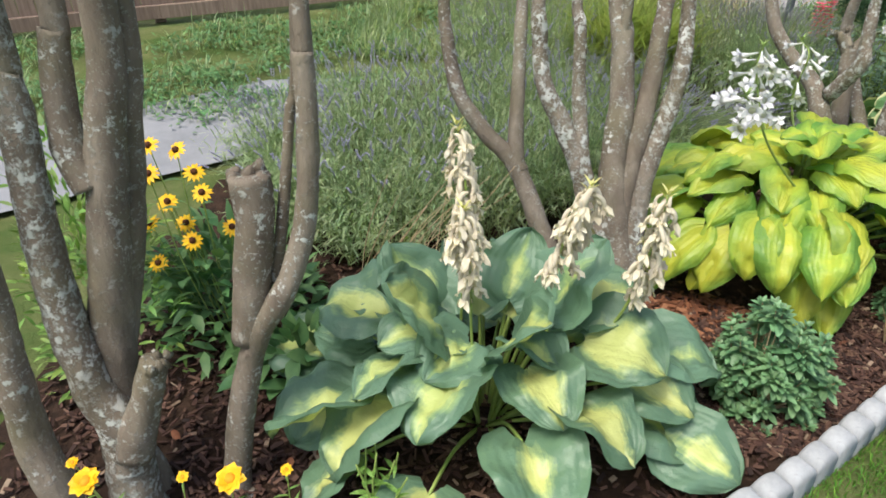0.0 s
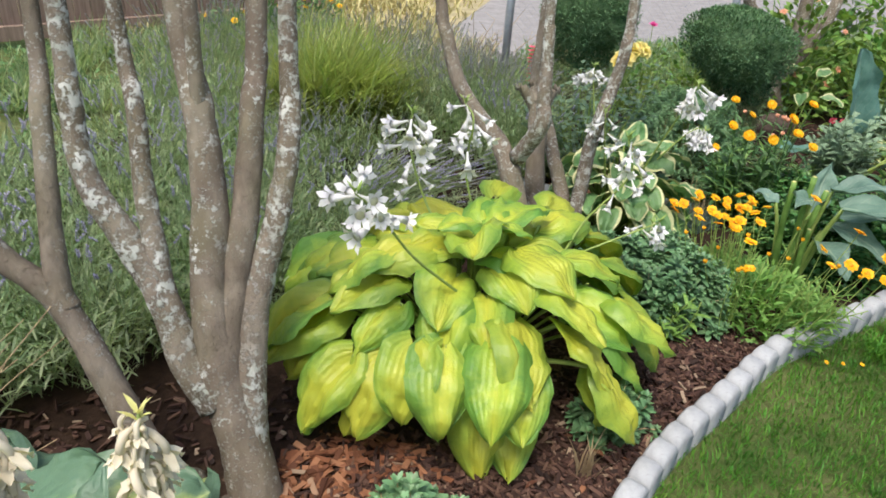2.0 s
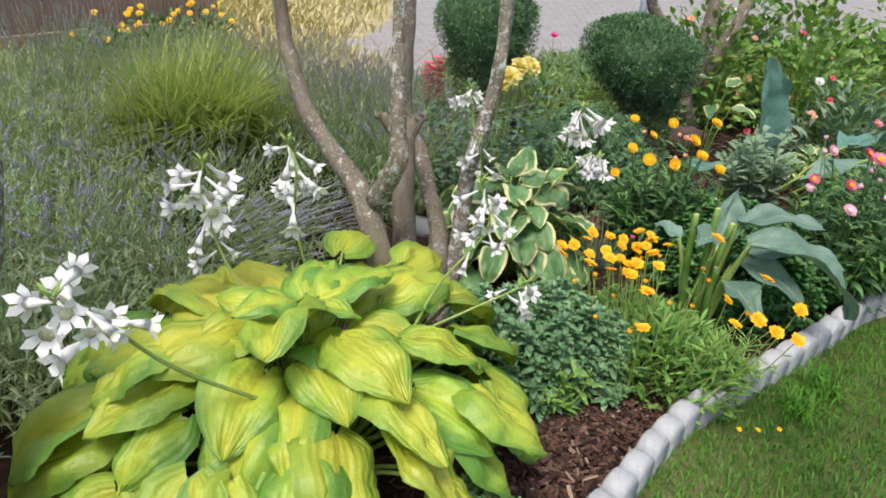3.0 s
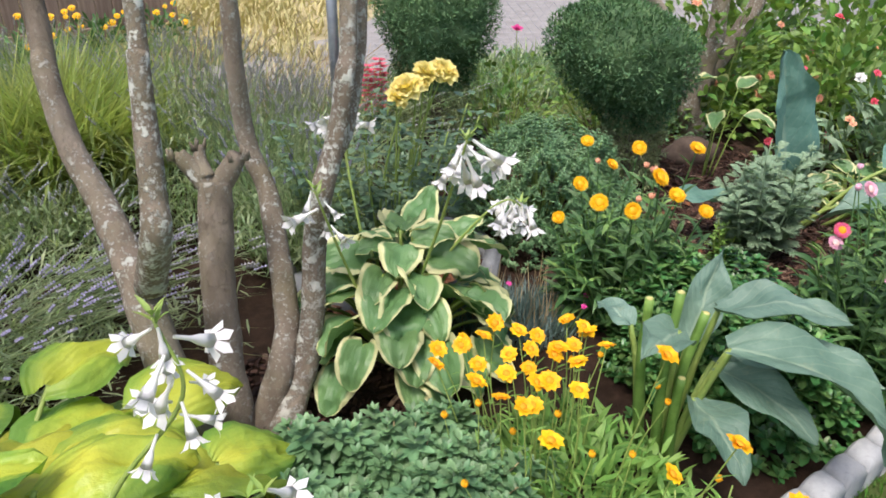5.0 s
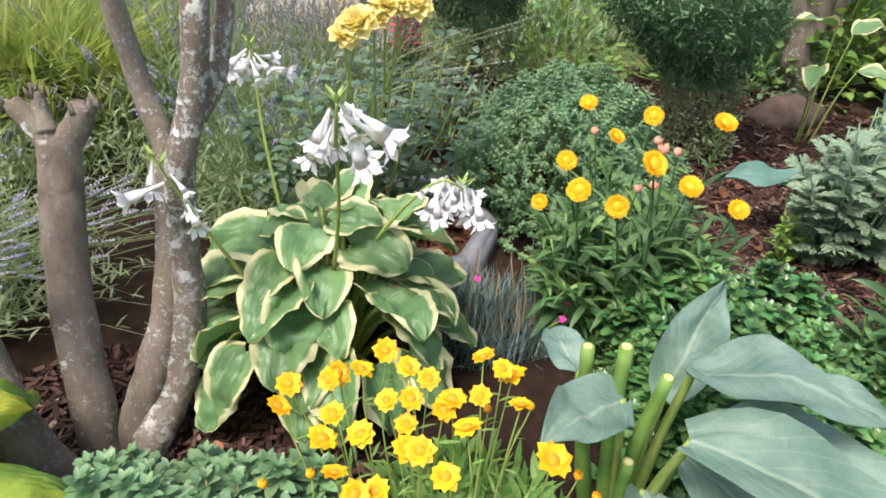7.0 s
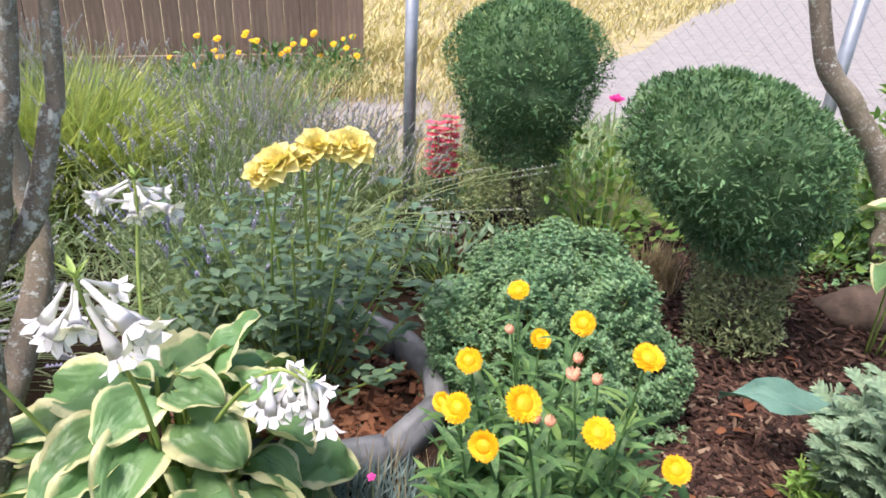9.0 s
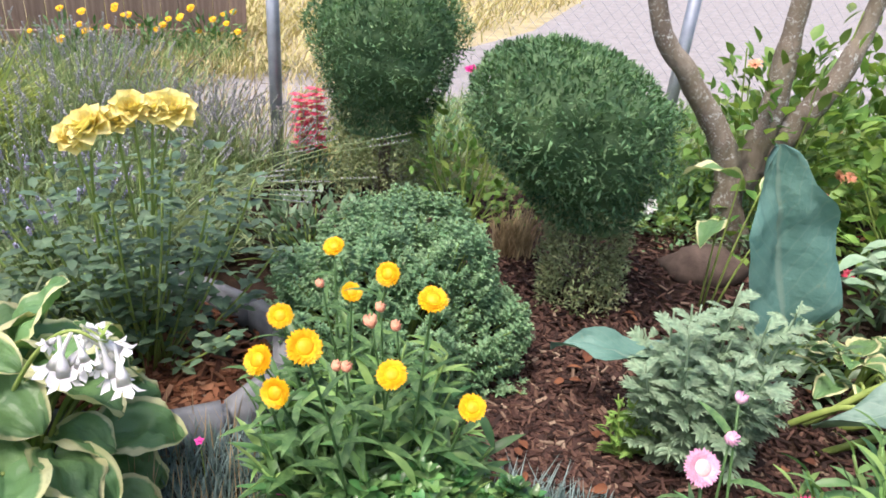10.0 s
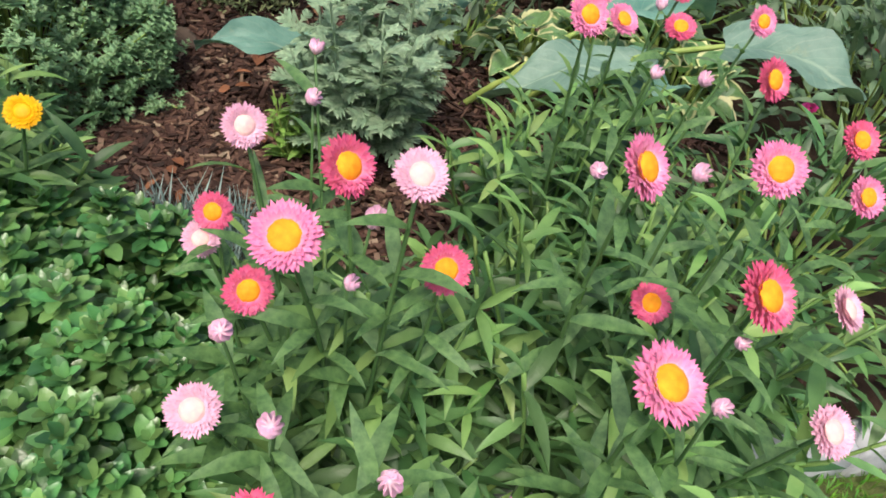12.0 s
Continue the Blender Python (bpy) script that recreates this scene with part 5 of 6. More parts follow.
bold = thing("broad_leaved_plant", (2.896, 2.759, 0), "plant with large grey-green leaves and cut green stalks", "plant")
for foot, base, az, pitch, curl, length, width, roll in (
        ((0.02, 0.02, 0), (0.07, 0.05, 0.31), 0.66, 0.95, 0.1, 0.28, 0.13, 0.5), ((0.02, 0, 0), (0.07, -0.02, 0.44), -0.65, 0.4, 0.75, 0.32, 0.15, 0.1),
        ((0.03, -0.02, 0), (0.10, -0.05, 0.34), -0.75, 0.35, 0.8, 0.38, 0.16, 0.2), ((-0.02, -0.03, 0), (-0.05, -0.05, 0.42), -2.6, 0.35, 0.6, 0.21, 0.14, -0.2),
        ((0.0, -0.04, 0), (0.05, -0.08, 0.32), -1.0, 0.0, 0.8, 0.30, 0.14, 0.3), ((-0.04, 0.02, 0), (-0.07, 0.10, 0.34), 1.9, 0.3, 0.5, 0.14, 0.1, 0.0),
        ((0.0, -0.05, 0), (-0.01, -0.10, 0.26), -1.6, 0.1, 0.9, 0.26, 0.14, 0.0), ((0.05, 0.0, 0), (0.16, 0.05, 0.22), 0.2, 0.1, 0.9, 0.2, 0.1, 0.0)):
    big_leaf(bold, foot, base, az, pitch, curl, length * 0.85, width * 0.82, M_GREY, "", 0.35, roll, 0.09, length * 9)
big_leaf(bold, (0.0, -0.05, 0), (0.02, -0.14, 0.42), -0.62, 0.15, 1.6, 0.47, 0.15, M_GREY, 'long leaf drooping over the edging', 0.4, 0.15, 0.08, 5.5)
for x, y, h, lean in ((-0.08, 0.02, 0.47, -0.01), (-0.05, -0.03, 0.51, 0.0), (-0.01, -0.04, 0.45, 0.03), (-0.03, -0.07, 0.3, 0.0)):
    g = Geo()
    tube(g, curve_points([(x * 0.5, y, 0), (x, y, h * 0.6), (x + lean, y, h)], 5), [0.015] * 4 + [0.0125] * 4 + [0.011] * 3, 8)
    stalk = part("cut_stalk", g, M_COR, bold, "bright green stalk cut off flat")
    g = Geo()
    ball(g, (x + lean, y, h), 0.009, 0, 4, 8, 0.3)
    part("cut_end", g, M_CREAMGREEN, stalk)

upright = thing("broad_leaved_plant", (4.10, 3.84, 0), "plant with one tall blue-green leaf and flat grey leaves", "plant")


def hooded(u):
    """A blade with nearly parallel sides, drawn in to a blunt hooded tip."""
    sides = min(1.0, 0.25 + u * 5.5) - 0.12 * max(0, u - 0.3)
    neck = 1 - 0.5 / (1 + math.exp(-(u - 0.74) * 26))
    return sides * neck * (1 - max(0, (u - 0.9) / 0.1) ** 2 * 0.8)


g = Geo()
spine = [(0.02, 0.0, 0), (0.035, 0.0, 0.12), (0.025, 0.0, 0.25)]
petiole(g, Vector(spine[0]), Vector(spine[2]), 0.009, 1)
leaf(g, spine[2], 3.25, 1.24, -0.06, 0.53, 0.25, hooded, 20, 5, 0.45, -1.45, 0.05, 0.05, 0, 1.0, 0.18, 0.14)
part("leaf", g, [M_TEAL, M_PETIOLE], upright, "tall upright blue-green leaf with a hooded tip")
big_leaf(upright, (-0.1, -0.08, 0), (-0.22, -0.11, 0.17), 3.05, 0.25, 0.35, 0.38, 0.13, M_TEAL, "", 0.4, -0.1, 0.12, 2.0)
big_leaf(upright, (0.1, -0.2, 0), (0.44, -0.33, 0.24), 2.95, 0.0, 0.6, 0.44, 0.15, M_GREY, "", 0.4, -0.1, 0.12, 3.0)
big_leaf(upright, (0.1, -0.1, 0), (0.40, -0.18, 0.30), 0.2, 0.2, 0.8, 0.40, 0.2, M_TEAL, "", 0.3, -0.2, 0.12, 4.0)
big_leaf(upright, (0.05, -0.1, 0), (0.22, -0.22, 0.16), -0.4, 0.4, 0.8, 0.36, 0.18, M_TEAL, "", 0.3, 0.2, 0.12, 5.0)
big_leaf(upright, (0.2, -0.1, 0), (0.55, -0.40, 0.34), -0.7, 0.3, 0.9, 0.34, 0.17, M_GREY, "", 0.3, 0.3, 0.12, 6.0)

pale = thing("pale_edged_hosta", (4.15, 4.36, 0), "tall pale-edged hosta leaves in front of the far trunk", "plant")
for base, az, pitch, length in (((0.0, -0.03, 0.50), 3.0, 0.25, 0.2), ((0.08, -0.02, 0.46), 0.3, 0.35, 0.17), ((-0.05, -0.06, 0.36), -2.2, 0.1, 0.17), ((0.12, -0.05, 0.33), -0.8, 0.1, 0.16)):
    big_leaf(pale, (base[0] * 0.3, base[1] * 0.3, 0), base, az, pitch, 0.8, length, length * 0.5, M_RIM, "", 0.4, 0.2, 0.06, length * 20, OVAL, 0.003)
lawn_flower = thing("lawn_flower", (2.70, 2.195, 0), "tiny yellow flowers in the lawn", "flower")
for x, y in ((-0.055, 0.017), (0.0, 0.0), (0.065, -0.017)):
    part("flower", COREOPSIS[0][0], None, lawn_flower, m=aim((x, y, 0.035), (0, -0.4, 1), x * 30, 0.38))

# ---- silver plant, tuft, small fillers ----
rnd = random.Random(61)
silver = thing("artemisia", (3.85, 3.60, 0), "feathery silver-green artemisia above the mulch", "plant")
FEATHER = STEM_LEAVES[(M_SILVER.name, round(0.0258 / 0.078, 2))] = []
for curl in (0.3, 0.6, 0.9):
    g = Geo()
    leaf(g, (0, 0, 0), 0, 0.1, curl, 1.0, 0.14, LANCE, 5, 1, 0.2)
    for q, (f, l) in enumerate(((0.25, 0.3), (0.42, 0.42), (0.58, 0.40), (0.72, 0.32))):
        for sgn in (-1, 1):
            leaf(g, (f * 0.97, 0, 0.1 * f - 0.4 * curl * f * f), sgn * 0.75, 0.15 - 0.5 * curl * f, curl, l, 0.13, LANCE, 3, 1, 0.2)
    FEATHER.append(g.mesh("leaf", [M_SILVER]))
for k in range(26):
    a, r = k * 2.4, 0.17 * math.sqrt((k + 0.5) / 26)
    top = Vector((r * math.cos(a) * 1.1, r * math.sin(a), rnd.uniform(0.24, 0.48)))
    flower_stem(silver, (top.x * 0.4, top.y * 0.4, 0), top, M_SILVER, rnd, 0.003, 22, (0.092, 0.0304), 0.02, M_SILVER)

tuft = thing("dianthus_tuft", (2.745, 3.374, 0), "blue-grey dianthus tuft with dry brown stalks", "plant")
g = Geo()
for _ in range(1900):
    a, r = rnd.random() * 6.283, math.sqrt(rnd.random())
    p = Vector((0.24 * r * math.cos(a), 0.15 * r * math.sin(a), 0))
    blade(g, p, (rnd.gauss(0, 0.4) + p.x, rnd.gauss(0, 0.4) + p.y, 1), rnd.uniform(0.06, 0.13), 0.004, 0.3)
part("foliage", g, M_DIANTHUS, tuft)
g = Geo()
for _ in range(130):
    a, r = rnd.random() * 6.283, math.sqrt(rnd.random())
    p = Vector((0.24 * r * math.cos(a), 0.14 * r * math.sin(a) + 0.03, 0.03))
    blade(g, p, (rnd.gauss(0, 0.2), rnd.gauss(0, 0.2), 1), rnd.uniform(0.1, 0.17), 0.003, 0.0)
part("dry_stalk", g, M_DRY, tuft, "tangle of dry brown flower stalks")
PINKDOT = daisy_mesh("flower", [(5, 0.002, 0.009, 0.008, 0.2, 0.2)], M_MAGENTA, M_MAGENTA, 0.003, 0.002, STRAP, 0.1, 8)
for x, y, z in ((0.18, -0.12, 0.17), (0.16, -0.15, 0.15), (-0.02, 0.02, 0.16)):
    flower_stem(tuft, (x * 0.8, y * 0.8, 0), (x, y, z), None, rnd, 0.0012)
    put_flower(tuft, PINKDOT, Vector((x, y, z)), (0, -0.5, 1), 1.0, rnd)
tuft2 = thing("dianthus_tuft", (3.422, 3.297, 0), "small blue-grey dianthus tuft with magenta flowers", "plant")
g = Geo()
for _ in range(1100):
    a, r = rnd.random() * 6.283, math.sqrt(rnd.random())
    p = Vector((0.16 * r * math.cos(a), 0.12 * r * math.sin(a), 0))
    blade(g, p, (rnd.gauss(0, 0.4) + p.x, rnd.gauss(0, 0.4) + p.y, 1), rnd.uniform(0.07, 0.15), 0.004, 0.3)
part("foliage", g, M_DIANTHUS, tuft2)
for x, y, z in ((0.0, -0.05, 0.17), (-0.12, 0.0, 0.15)):
    put_flower(tuft2, PINKDOT, Vector((x, y, z)), (0, -0.5, 1), 1.0, rnd)

for at, h, wide, count, size, label in (((2.16, 2.44, 0), 0.27, 0.07, 5, (0.07, 0.017), "young lance-leaved plant with a yellowing tip in the mulch"), ((2.72, 2.40, 0), 0.22, 0.15, 22, (0.095, 0.012), "low tuft of narrow green leaves against the edging"), ((3.68, 3.58, 0), 0.2, 0.05, 6, (0.05, 0.016), "bright green young shoot beside the artemisia")):
    t = thing("leafy_sprout", at, label, "plant")
    for k in range(count):
        flower_stem(t, (0, 0, 0), (rnd.uniform(-wide, wide), rnd.uniform(-wide, wide) * 0.7, rnd.uniform(h * 0.45, h)), None, rnd, 0.0025, 13, size, 0.02, M_COR)
t = thing("straw_tuft", (1.585, 1.914, 0), "dry straw-coloured tuft at the foot of the hosta", "dry plant")
for _ in range(26):
    g = Geo()
    blade(g, (rnd.uniform(-0.02, 0.02), rnd.uniform(-0.02, 0.02), 0), (rnd.uniform(-0.25, 0.35), rnd.uniform(-0.3, 0.1), 1), rnd.uniform(0.1, 0.22), 0.006, 0.5)
    part("straw", g, M_DRY, t)
for at, label in (((2.956, 2.274, 0), "weedy grass tuft on the lawn by the edging"), ((3.112, 2.339, 0), "second weedy grass tuft by the edging")):
    t = thing("grass_tuft", at, label, "grass")
    g = Geo()
    for _ in range(160):
        a = rnd.random() * 6.28
        blade(g, (rnd.gauss(0, 0.03), rnd.gauss(0, 0.03), -0.02), (math.cos(a) * 0.7, math.sin(a) * 0.7, 0.8), rnd.uniform(0.06, 0.14), 0.005, 0.8)
    part("growth", g, M_GRASS, t)["kind"] = "stuff"

# ---- rose, red spikes ----
rose = thing("rose_bush", (2.42, 3.84, 0), "rose bush with three pale yellow blooms in the block ring", "shrub")


def rose_mesh(seed):
    rnd = random.Random(seed)
    g = Geo()
    for ringk, (n, pitch, l) in enumerate(((5, 1.4, 0.02), (6, 1.1, 0.028), (7, 0.7, 0.036), (8, 0.3, 0.042), (8, -0.05, 0.044))):
        for k in range(n):
            a = 6.283 * k / n + ringk * 0.6
            leaf(g, (0.004 * math.cos(a), 0.004 * math.sin(a), 0), a, pitch, rnd.uniform(-0.3, 0.4), l, l * 0.95, STRAP, 4, 2, 0.5, rnd.uniform(-0.3, 0.3), 0.06)
    return g.mesh("bloom", [M_ROSE])


for k, (x, y, z, s) in enumerate(((2.46, 3.67, 0.735, 1.2), (2.53, 3.72, 0.765, 1.0), (2.60, 3.76, 0.755, 1.2), (2.425, 3.66, 0.71, 0.9), (2.565, 3.74, 0.76, 0.9), (2.50, 3.70, 0.74, 0.9))):
    top = Vector((x - 2.42, y - 3.84, z))
    flower_stem(rose, (0.02 * k - 0.04, 0, 0), top, None, rnd, 0.004)
    part("bloom", rose_mesh(k), None, rose, m=aim(top, (rnd.gauss(0, 0.3), -0.5, 0.9), k, s))
for k in range(44):
    a = k * 2.4
    r = 0.34 * math.sqrt((k + 1) / 44)
    top = Vector((r * math.cos(a) * 1.1, r * math.sin(a) * 0.7, rnd.uniform(0.2, 0.68)))
    g = Geo()
    line = curve_points([(top.x * 0.2, top.y * 0.2, 0), (top.x * 0.8, top.y * 0.8, top.z * 0.7), tuple(top)], 5)
    tube(g, line, [0.003] * len(line), 5, 1)
    for q in range(30):
        p = line[min(len(line) - 1, 2 + int(q / 30 * (len(line) - 2)))] + Vector((rnd.gauss(0, 0.02), rnd.gauss(0, 0.02), rnd.gauss(0, 0.015)))
        leaf(g, p, rnd.random() * 6.28, rnd.uniform(-0.2, 0.5), 0.4, rnd.uniform(0.03, 0.05), rnd.uniform(0.02, 0.03), OVAL, 3, 1, 0.2)
    part("cane", g, [M_ROSELEAF, M_PETIOLE], rose)

red = thing("red_flower_spikes", (2.635, 5.16, 0), "two upright spikes of red and pink flowers", "plant")
for x, y, z0, z1 in ((-0.03, 0.0, 0.20, 0.46), (0.035, 0.0, 0.22, 0.49)):
    flower_stem(red, (x, y, 0), (x, y, z1), None, rnd, 0.003, 6, (0.05, 0.012), 0.01, M_ROSELEAF)
    for k in range(26):
        f = k / 26
        a = k * 2.4
        g = Geo()
        c = Vector((x + 0.022 * math.cos(a), y + 0.022 * math.sin(a), z0 + (z1 - z0) * f))
        for q in range(4):
            leaf(g, c, a + q * 1.57, 0.4, 0.5, 0.034, 0.028, OVAL, 2, 1, 0.3)
        part("blossom", g, M_RED, red)
g = Geo()
leaf_mass(g, 300, dome(0.18, 0.12, 0.2, 0.1, 0.5, 3), 0.05, 0.015, LANCE, rnd)
part("foliage", g, M_ROSELEAF, red)


# ---- lavender behind the trees ----
def lavender(at, label, rx, ry, h, stalks, spikes, seed, spike_mat=None, lean=(0, 0)):
    rnd = random.Random(seed)
    t = thing("lavender", at, label, "plant", "lavender bushes")
    g = Geo()
    for _ in range(stalks):
        a, r = rnd.random() * 6.283, math.sqrt(rnd.random())
        foot = Vector((rx * 0.75 * r * math.cos(a), ry * 0.75 * r * math.sin(a), 0))
        tall = h * rnd.uniform(0.5, 1.0) * (1 - 0.3 * r * r)
        top = foot + Vector((math.cos(a) * r * rx * 0.4 + rnd.gauss(lean[0], 0.1), math.sin(a) * r * ry * 0.4 + rnd.gauss(lean[1], 0.1), tall))
        blade(g, foot, top - foot, (top - foot).length, 0.004, 0.15)
        for k in range(11):
            f = 0.2 + 0.75 * k / 11
            p = foot.lerp(top, f)
            blade(g, p, polar(k * 2.4 + a + rnd.random(), rnd.uniform(-0.2, 1.0)), rnd.uniform(0.03, 0.08), 0.0075, 0.3)
    part("foliage", g, M_LAV, t)
    g = Geo()
    for _ in range(spikes):
        a, r = rnd.random() * 6.283, math.sqrt(rnd.random())
        foot = Vector((rx * 0.8 * r * math.cos(a), ry * 0.8 * r * math.sin(a), h * 0.5))
        top = foot + Vector((math.cos(a) * r * rx * 0.5 + rnd.gauss(lean[0], 0.06), math.sin(a) * r * ry * 0.5 + rnd.gauss(lean[1], 0.06), h * rnd.uniform(0.35, 0.65)))
        d = (top - foot).normalized()
        tube(g, [foot, top], [0.0014, 0.0011], 3, 0, cap=False)
        for k in range(7):
            p = top - d * (0.006 * k)
            for q in range(3):
                blade(g, p, polar(q * 2.1 + k, 0.7), 0.009, 0.006, 0.0, 1)
    part("bloom", g, [M_LAV, spike_mat or M_LAVFL], t)["kind"] = "stuff"
    return t


GREENLAV = "tall green lavender bush with thin violet spikes"
for k, (x, y, rx, ry, h) in enumerate(((-0.25, 2.55, 0.34, 0.3, 0.46), (0.15, 2.75, 0.36, 0.32, 0.5), (0.55, 3.0, 0.38, 0.34, 0.52), (-0.35, 3.15, 0.36, 0.34, 0.5), (0.1, 3.4, 0.42, 0.38, 0.54), (0.6, 3.6, 0.4, 0.38, 0.46), (0.98, 3.3, 0.32, 0.32, 0.40), (0.25, 4.05, 0.42, 0.38, 0.5), (0.8, 4.15, 0.36, 0.34, 0.38), (-0.45, 3.75, 0.34, 0.32, 0.46), (1.2, 4.2, 0.3, 0.3, 0.34), (1.85, 4.35, 0.36, 0.32, 0.58), (2.1, 4.55, 0.3, 0.3, 0.46), (2.12, 4.0, 0.22, 0.22, 0.46), (0.55, 4.6, 0.36, 0.3, 0.5), (0.3, 5.1, 0.4, 0.3, 0.55), (1.75, 4.95, 0.34, 0.3, 0.58), (2.2, 5.1, 0.22, 0.2, 0.4), (-0.62, 2.75, 0.22, 0.24, 0.40), (-0.80, 3.2, 0.22, 0.24, 0.42))):
    lavender((x, y, 0), GREENLAV, rx, ry, h, 330 if y < 4.1 or x < 1.2 else 170, 72 if y < 4.1 else 95, 100 + k, M_LAVFL if y < 4.1 else M_LAVDRY)
lavender((1.22, 3.5, 0), "grey lavender with faded spikes leaning outwards", 0.24, 0.24, 0.30, 110, 110, 130, M_LAVFL, (0.22, -0.06))
lavender((1.36, 3.72, 0), "grey lavender bush leaning over the bare soil", 0.2, 0.2, 0.26, 40, 90, 131, M_LAVDRY, (0.34, -0.08))
lavender((2.3, 4.55, 0), "lavender with long stalks arching over the mound plant", 0.2, 0.2, 0.36, 90, 18, 132, M_LAVDRY, (0.1, 0))
for k, (x, y, h) in enumerate(((1.65, 5.2, 0.6), (2.05, 5.2, 0.42), (2.4, 5.15, 0.36), (0.9, 5.25, 0.6), (0.45, 5.35, 0.66))):
    lavender((x, y, 0), "pale faded lavender with a haze of whitish spikes", 0.3, 0.24, h, 45, 150, 140 + k, M_LAVDRY)
rnd = random.Random(71)
arch = thing("lavender", (2.25, 4.25, 0), "long arching faded lavender stalks", "plant", "lavender bushes")
for k in range(12):
    g = Geo()
    end = Vector((rnd.uniform(0.45, 0.85), rnd.uniform(-0.1, 0.4), rnd.uniform(0.34, 0.5)))
    line = curve_points([(0, 0, 0.1), tuple(end * 0.5 + Vector((0, 0, 0.16))), tuple(end)], 6)
    tube(g, line, [0.0018] * len(line), 4, 0)
    for q in range(9):
        p = line[-1].lerp(line[-3], q / 9)
        for w in range(3):
            blade(g, p, polar(w * 2.1 + q, 0.6), 0.008, 0.005, 0.0, 1)
    part("stalk", g, [M_LAV, M_LAVDRY], arch)

# bare dry stalks in front of the lavender
t = thing("dry_stems", (-0.1, 1.98, 0), "tangle of bare pale dry stems", "dry plant")
for k in range(22):
    g = Geo()
    foot = Vector((rnd.uniform(-0.2, 0.1), rnd.uniform(-0.08, 0.1), 0.0))
    top = Vector((rnd.uniform(-0.05, 0.45), rnd.uniform(0.0, 0.35), rnd.uniform(0.2, 0.62)))
    line = curve_points([foot, foot.lerp(top, 0.5) + Vector((rnd.gauss(0, 0.03), rnd.gauss(0, 0.03), 0.04)), top], 5)
    tube(g, line, [0.0022 - 0.0012 * i / len(line) for i in range(len(line))], 4)
    part("stem", g, M_DRY, t)

# bare twigs and faded growth in front of the drive
t = thing("dry_stems", (1.95, 5.42, 0), "thicket of thin grey twigs by the fence post", "dry plant")
for k in range(60):
    g = Geo()
    foot = Vector((rnd.uniform(-0.5, 0.45), rnd.uniform(-0.12, 0.3), 0.0))
    top = foot + Vector((rnd.gauss(0.1, 0.2), rnd.gauss(0, 0.12), rnd.uniform(0.2, 0.6)))
    line = curve_points([foot, foot.lerp(top, 0.5) + Vector((rnd.gauss(0, 0.05), rnd.gauss(0, 0.03), 0.05)), top], 5)
    tube(g, line, [0.003 - 0.0016 * i / len(line) for i in range(len(line))], 4)
    for q in range(5):
        p = line[rnd.randrange(3, len(line))]
        tube(g, [p, p + Vector((rnd.gauss(0, 0.06), rnd.gauss(0, 0.04), rnd.uniform(0.02, 0.1)))], [0.0016, 0.0008], 3, cap=False)
    part("stem", g, M_DRY if k % 3 else M_BARK, t)
grass = thing("ornamental_grass", (1.2, 4.78, 0), "fountain of yellow-green ornamental grass", "grass")
g = Geo()
for _ in range(2600):
    a = rnd.random() * 6.283
    s = rnd.uniform(0.1, 0.95)
    foot = Vector((rnd.gauss(0, 0.13), rnd.gauss(0, 0.11), 0))
    blade(g, foot, (math.cos(a) * s, math.sin(a) * s, 1), rnd.uniform(0.45, 0.85), 0.012, 0.7)
part("growth", g, M_BLADE, grass)["kind"] = "stuff"

# ---- coneflowers beside the path ----
t = thing("coneflower", (-0.66, 1.93, 0), "black-eyed coneflower clump with drooping yellow petals", "plant")
for x, y, z in ((-0.822, 1.900, 0.717), (-0.753, 1.925, 0.692), (-0.668, 1.852, 0.586), (-0.778, 1.774, 0.684), (-0.763, 1.900, 0.451), (-0.839, 1.812, 0.353), (-0.711, 1.809, 0.440), (-0.703, 1.905, 0.629), (-0.831, 1.934, 0.504), (-0.782, 1.853, 0.552), (-0.621, 1.914, 0.431), (-0.891, 1.920, 0.434)):
    top = Vector((x + 0.66, y - 1.93, z))
    flower_stem(t, (top.x * 0.4, top.y * 0.4, 0), top, None, rnd, 0.0022, 6, (0.07, 0.02), 0.02, M_SUSANLEAF)
    put_flower(t, SUSAN[rnd.random() < 0.5], top, (rnd.gauss(0, 0.2), -0.55, 0.8), 1.0, rnd)
g = Geo()
leaf_mass(g, 520, dome(0.3, 0.24, 0.36, 0.2, 0.5, 9), 0.09, 0.035, OVAL, rnd, 0.6, 3)
part("foliage", g, M_SUSANLEAF, t)

# low leaves under the trees
t = thing("low_leaves", (-0.334, 1.699, 0), "dark low rosette of oval leaves behind the trees", "plant")
g = Geo()
leaf_mass(g, 130, dome(0.28, 0.16, 0.16, 0.2, 0.4, 4), 0.1, 0.055, OVAL, rnd, 0.6, 4)
part("foliage", g, M_SUSANLEAF, t)
t = thing("yellow_green_bush", (-1.0, 1.75, 0), "yellow-green leafy bush behind the trunk", "shrub")
g = Geo()
leaf_mass(g, 900, dome(0.22, 0.25, 0.75, 0.2, 0.4, 6), 0.05, 0.014, LANCE, rnd, 0.5, 3)
part("foliage", g, M_BUSH, t)

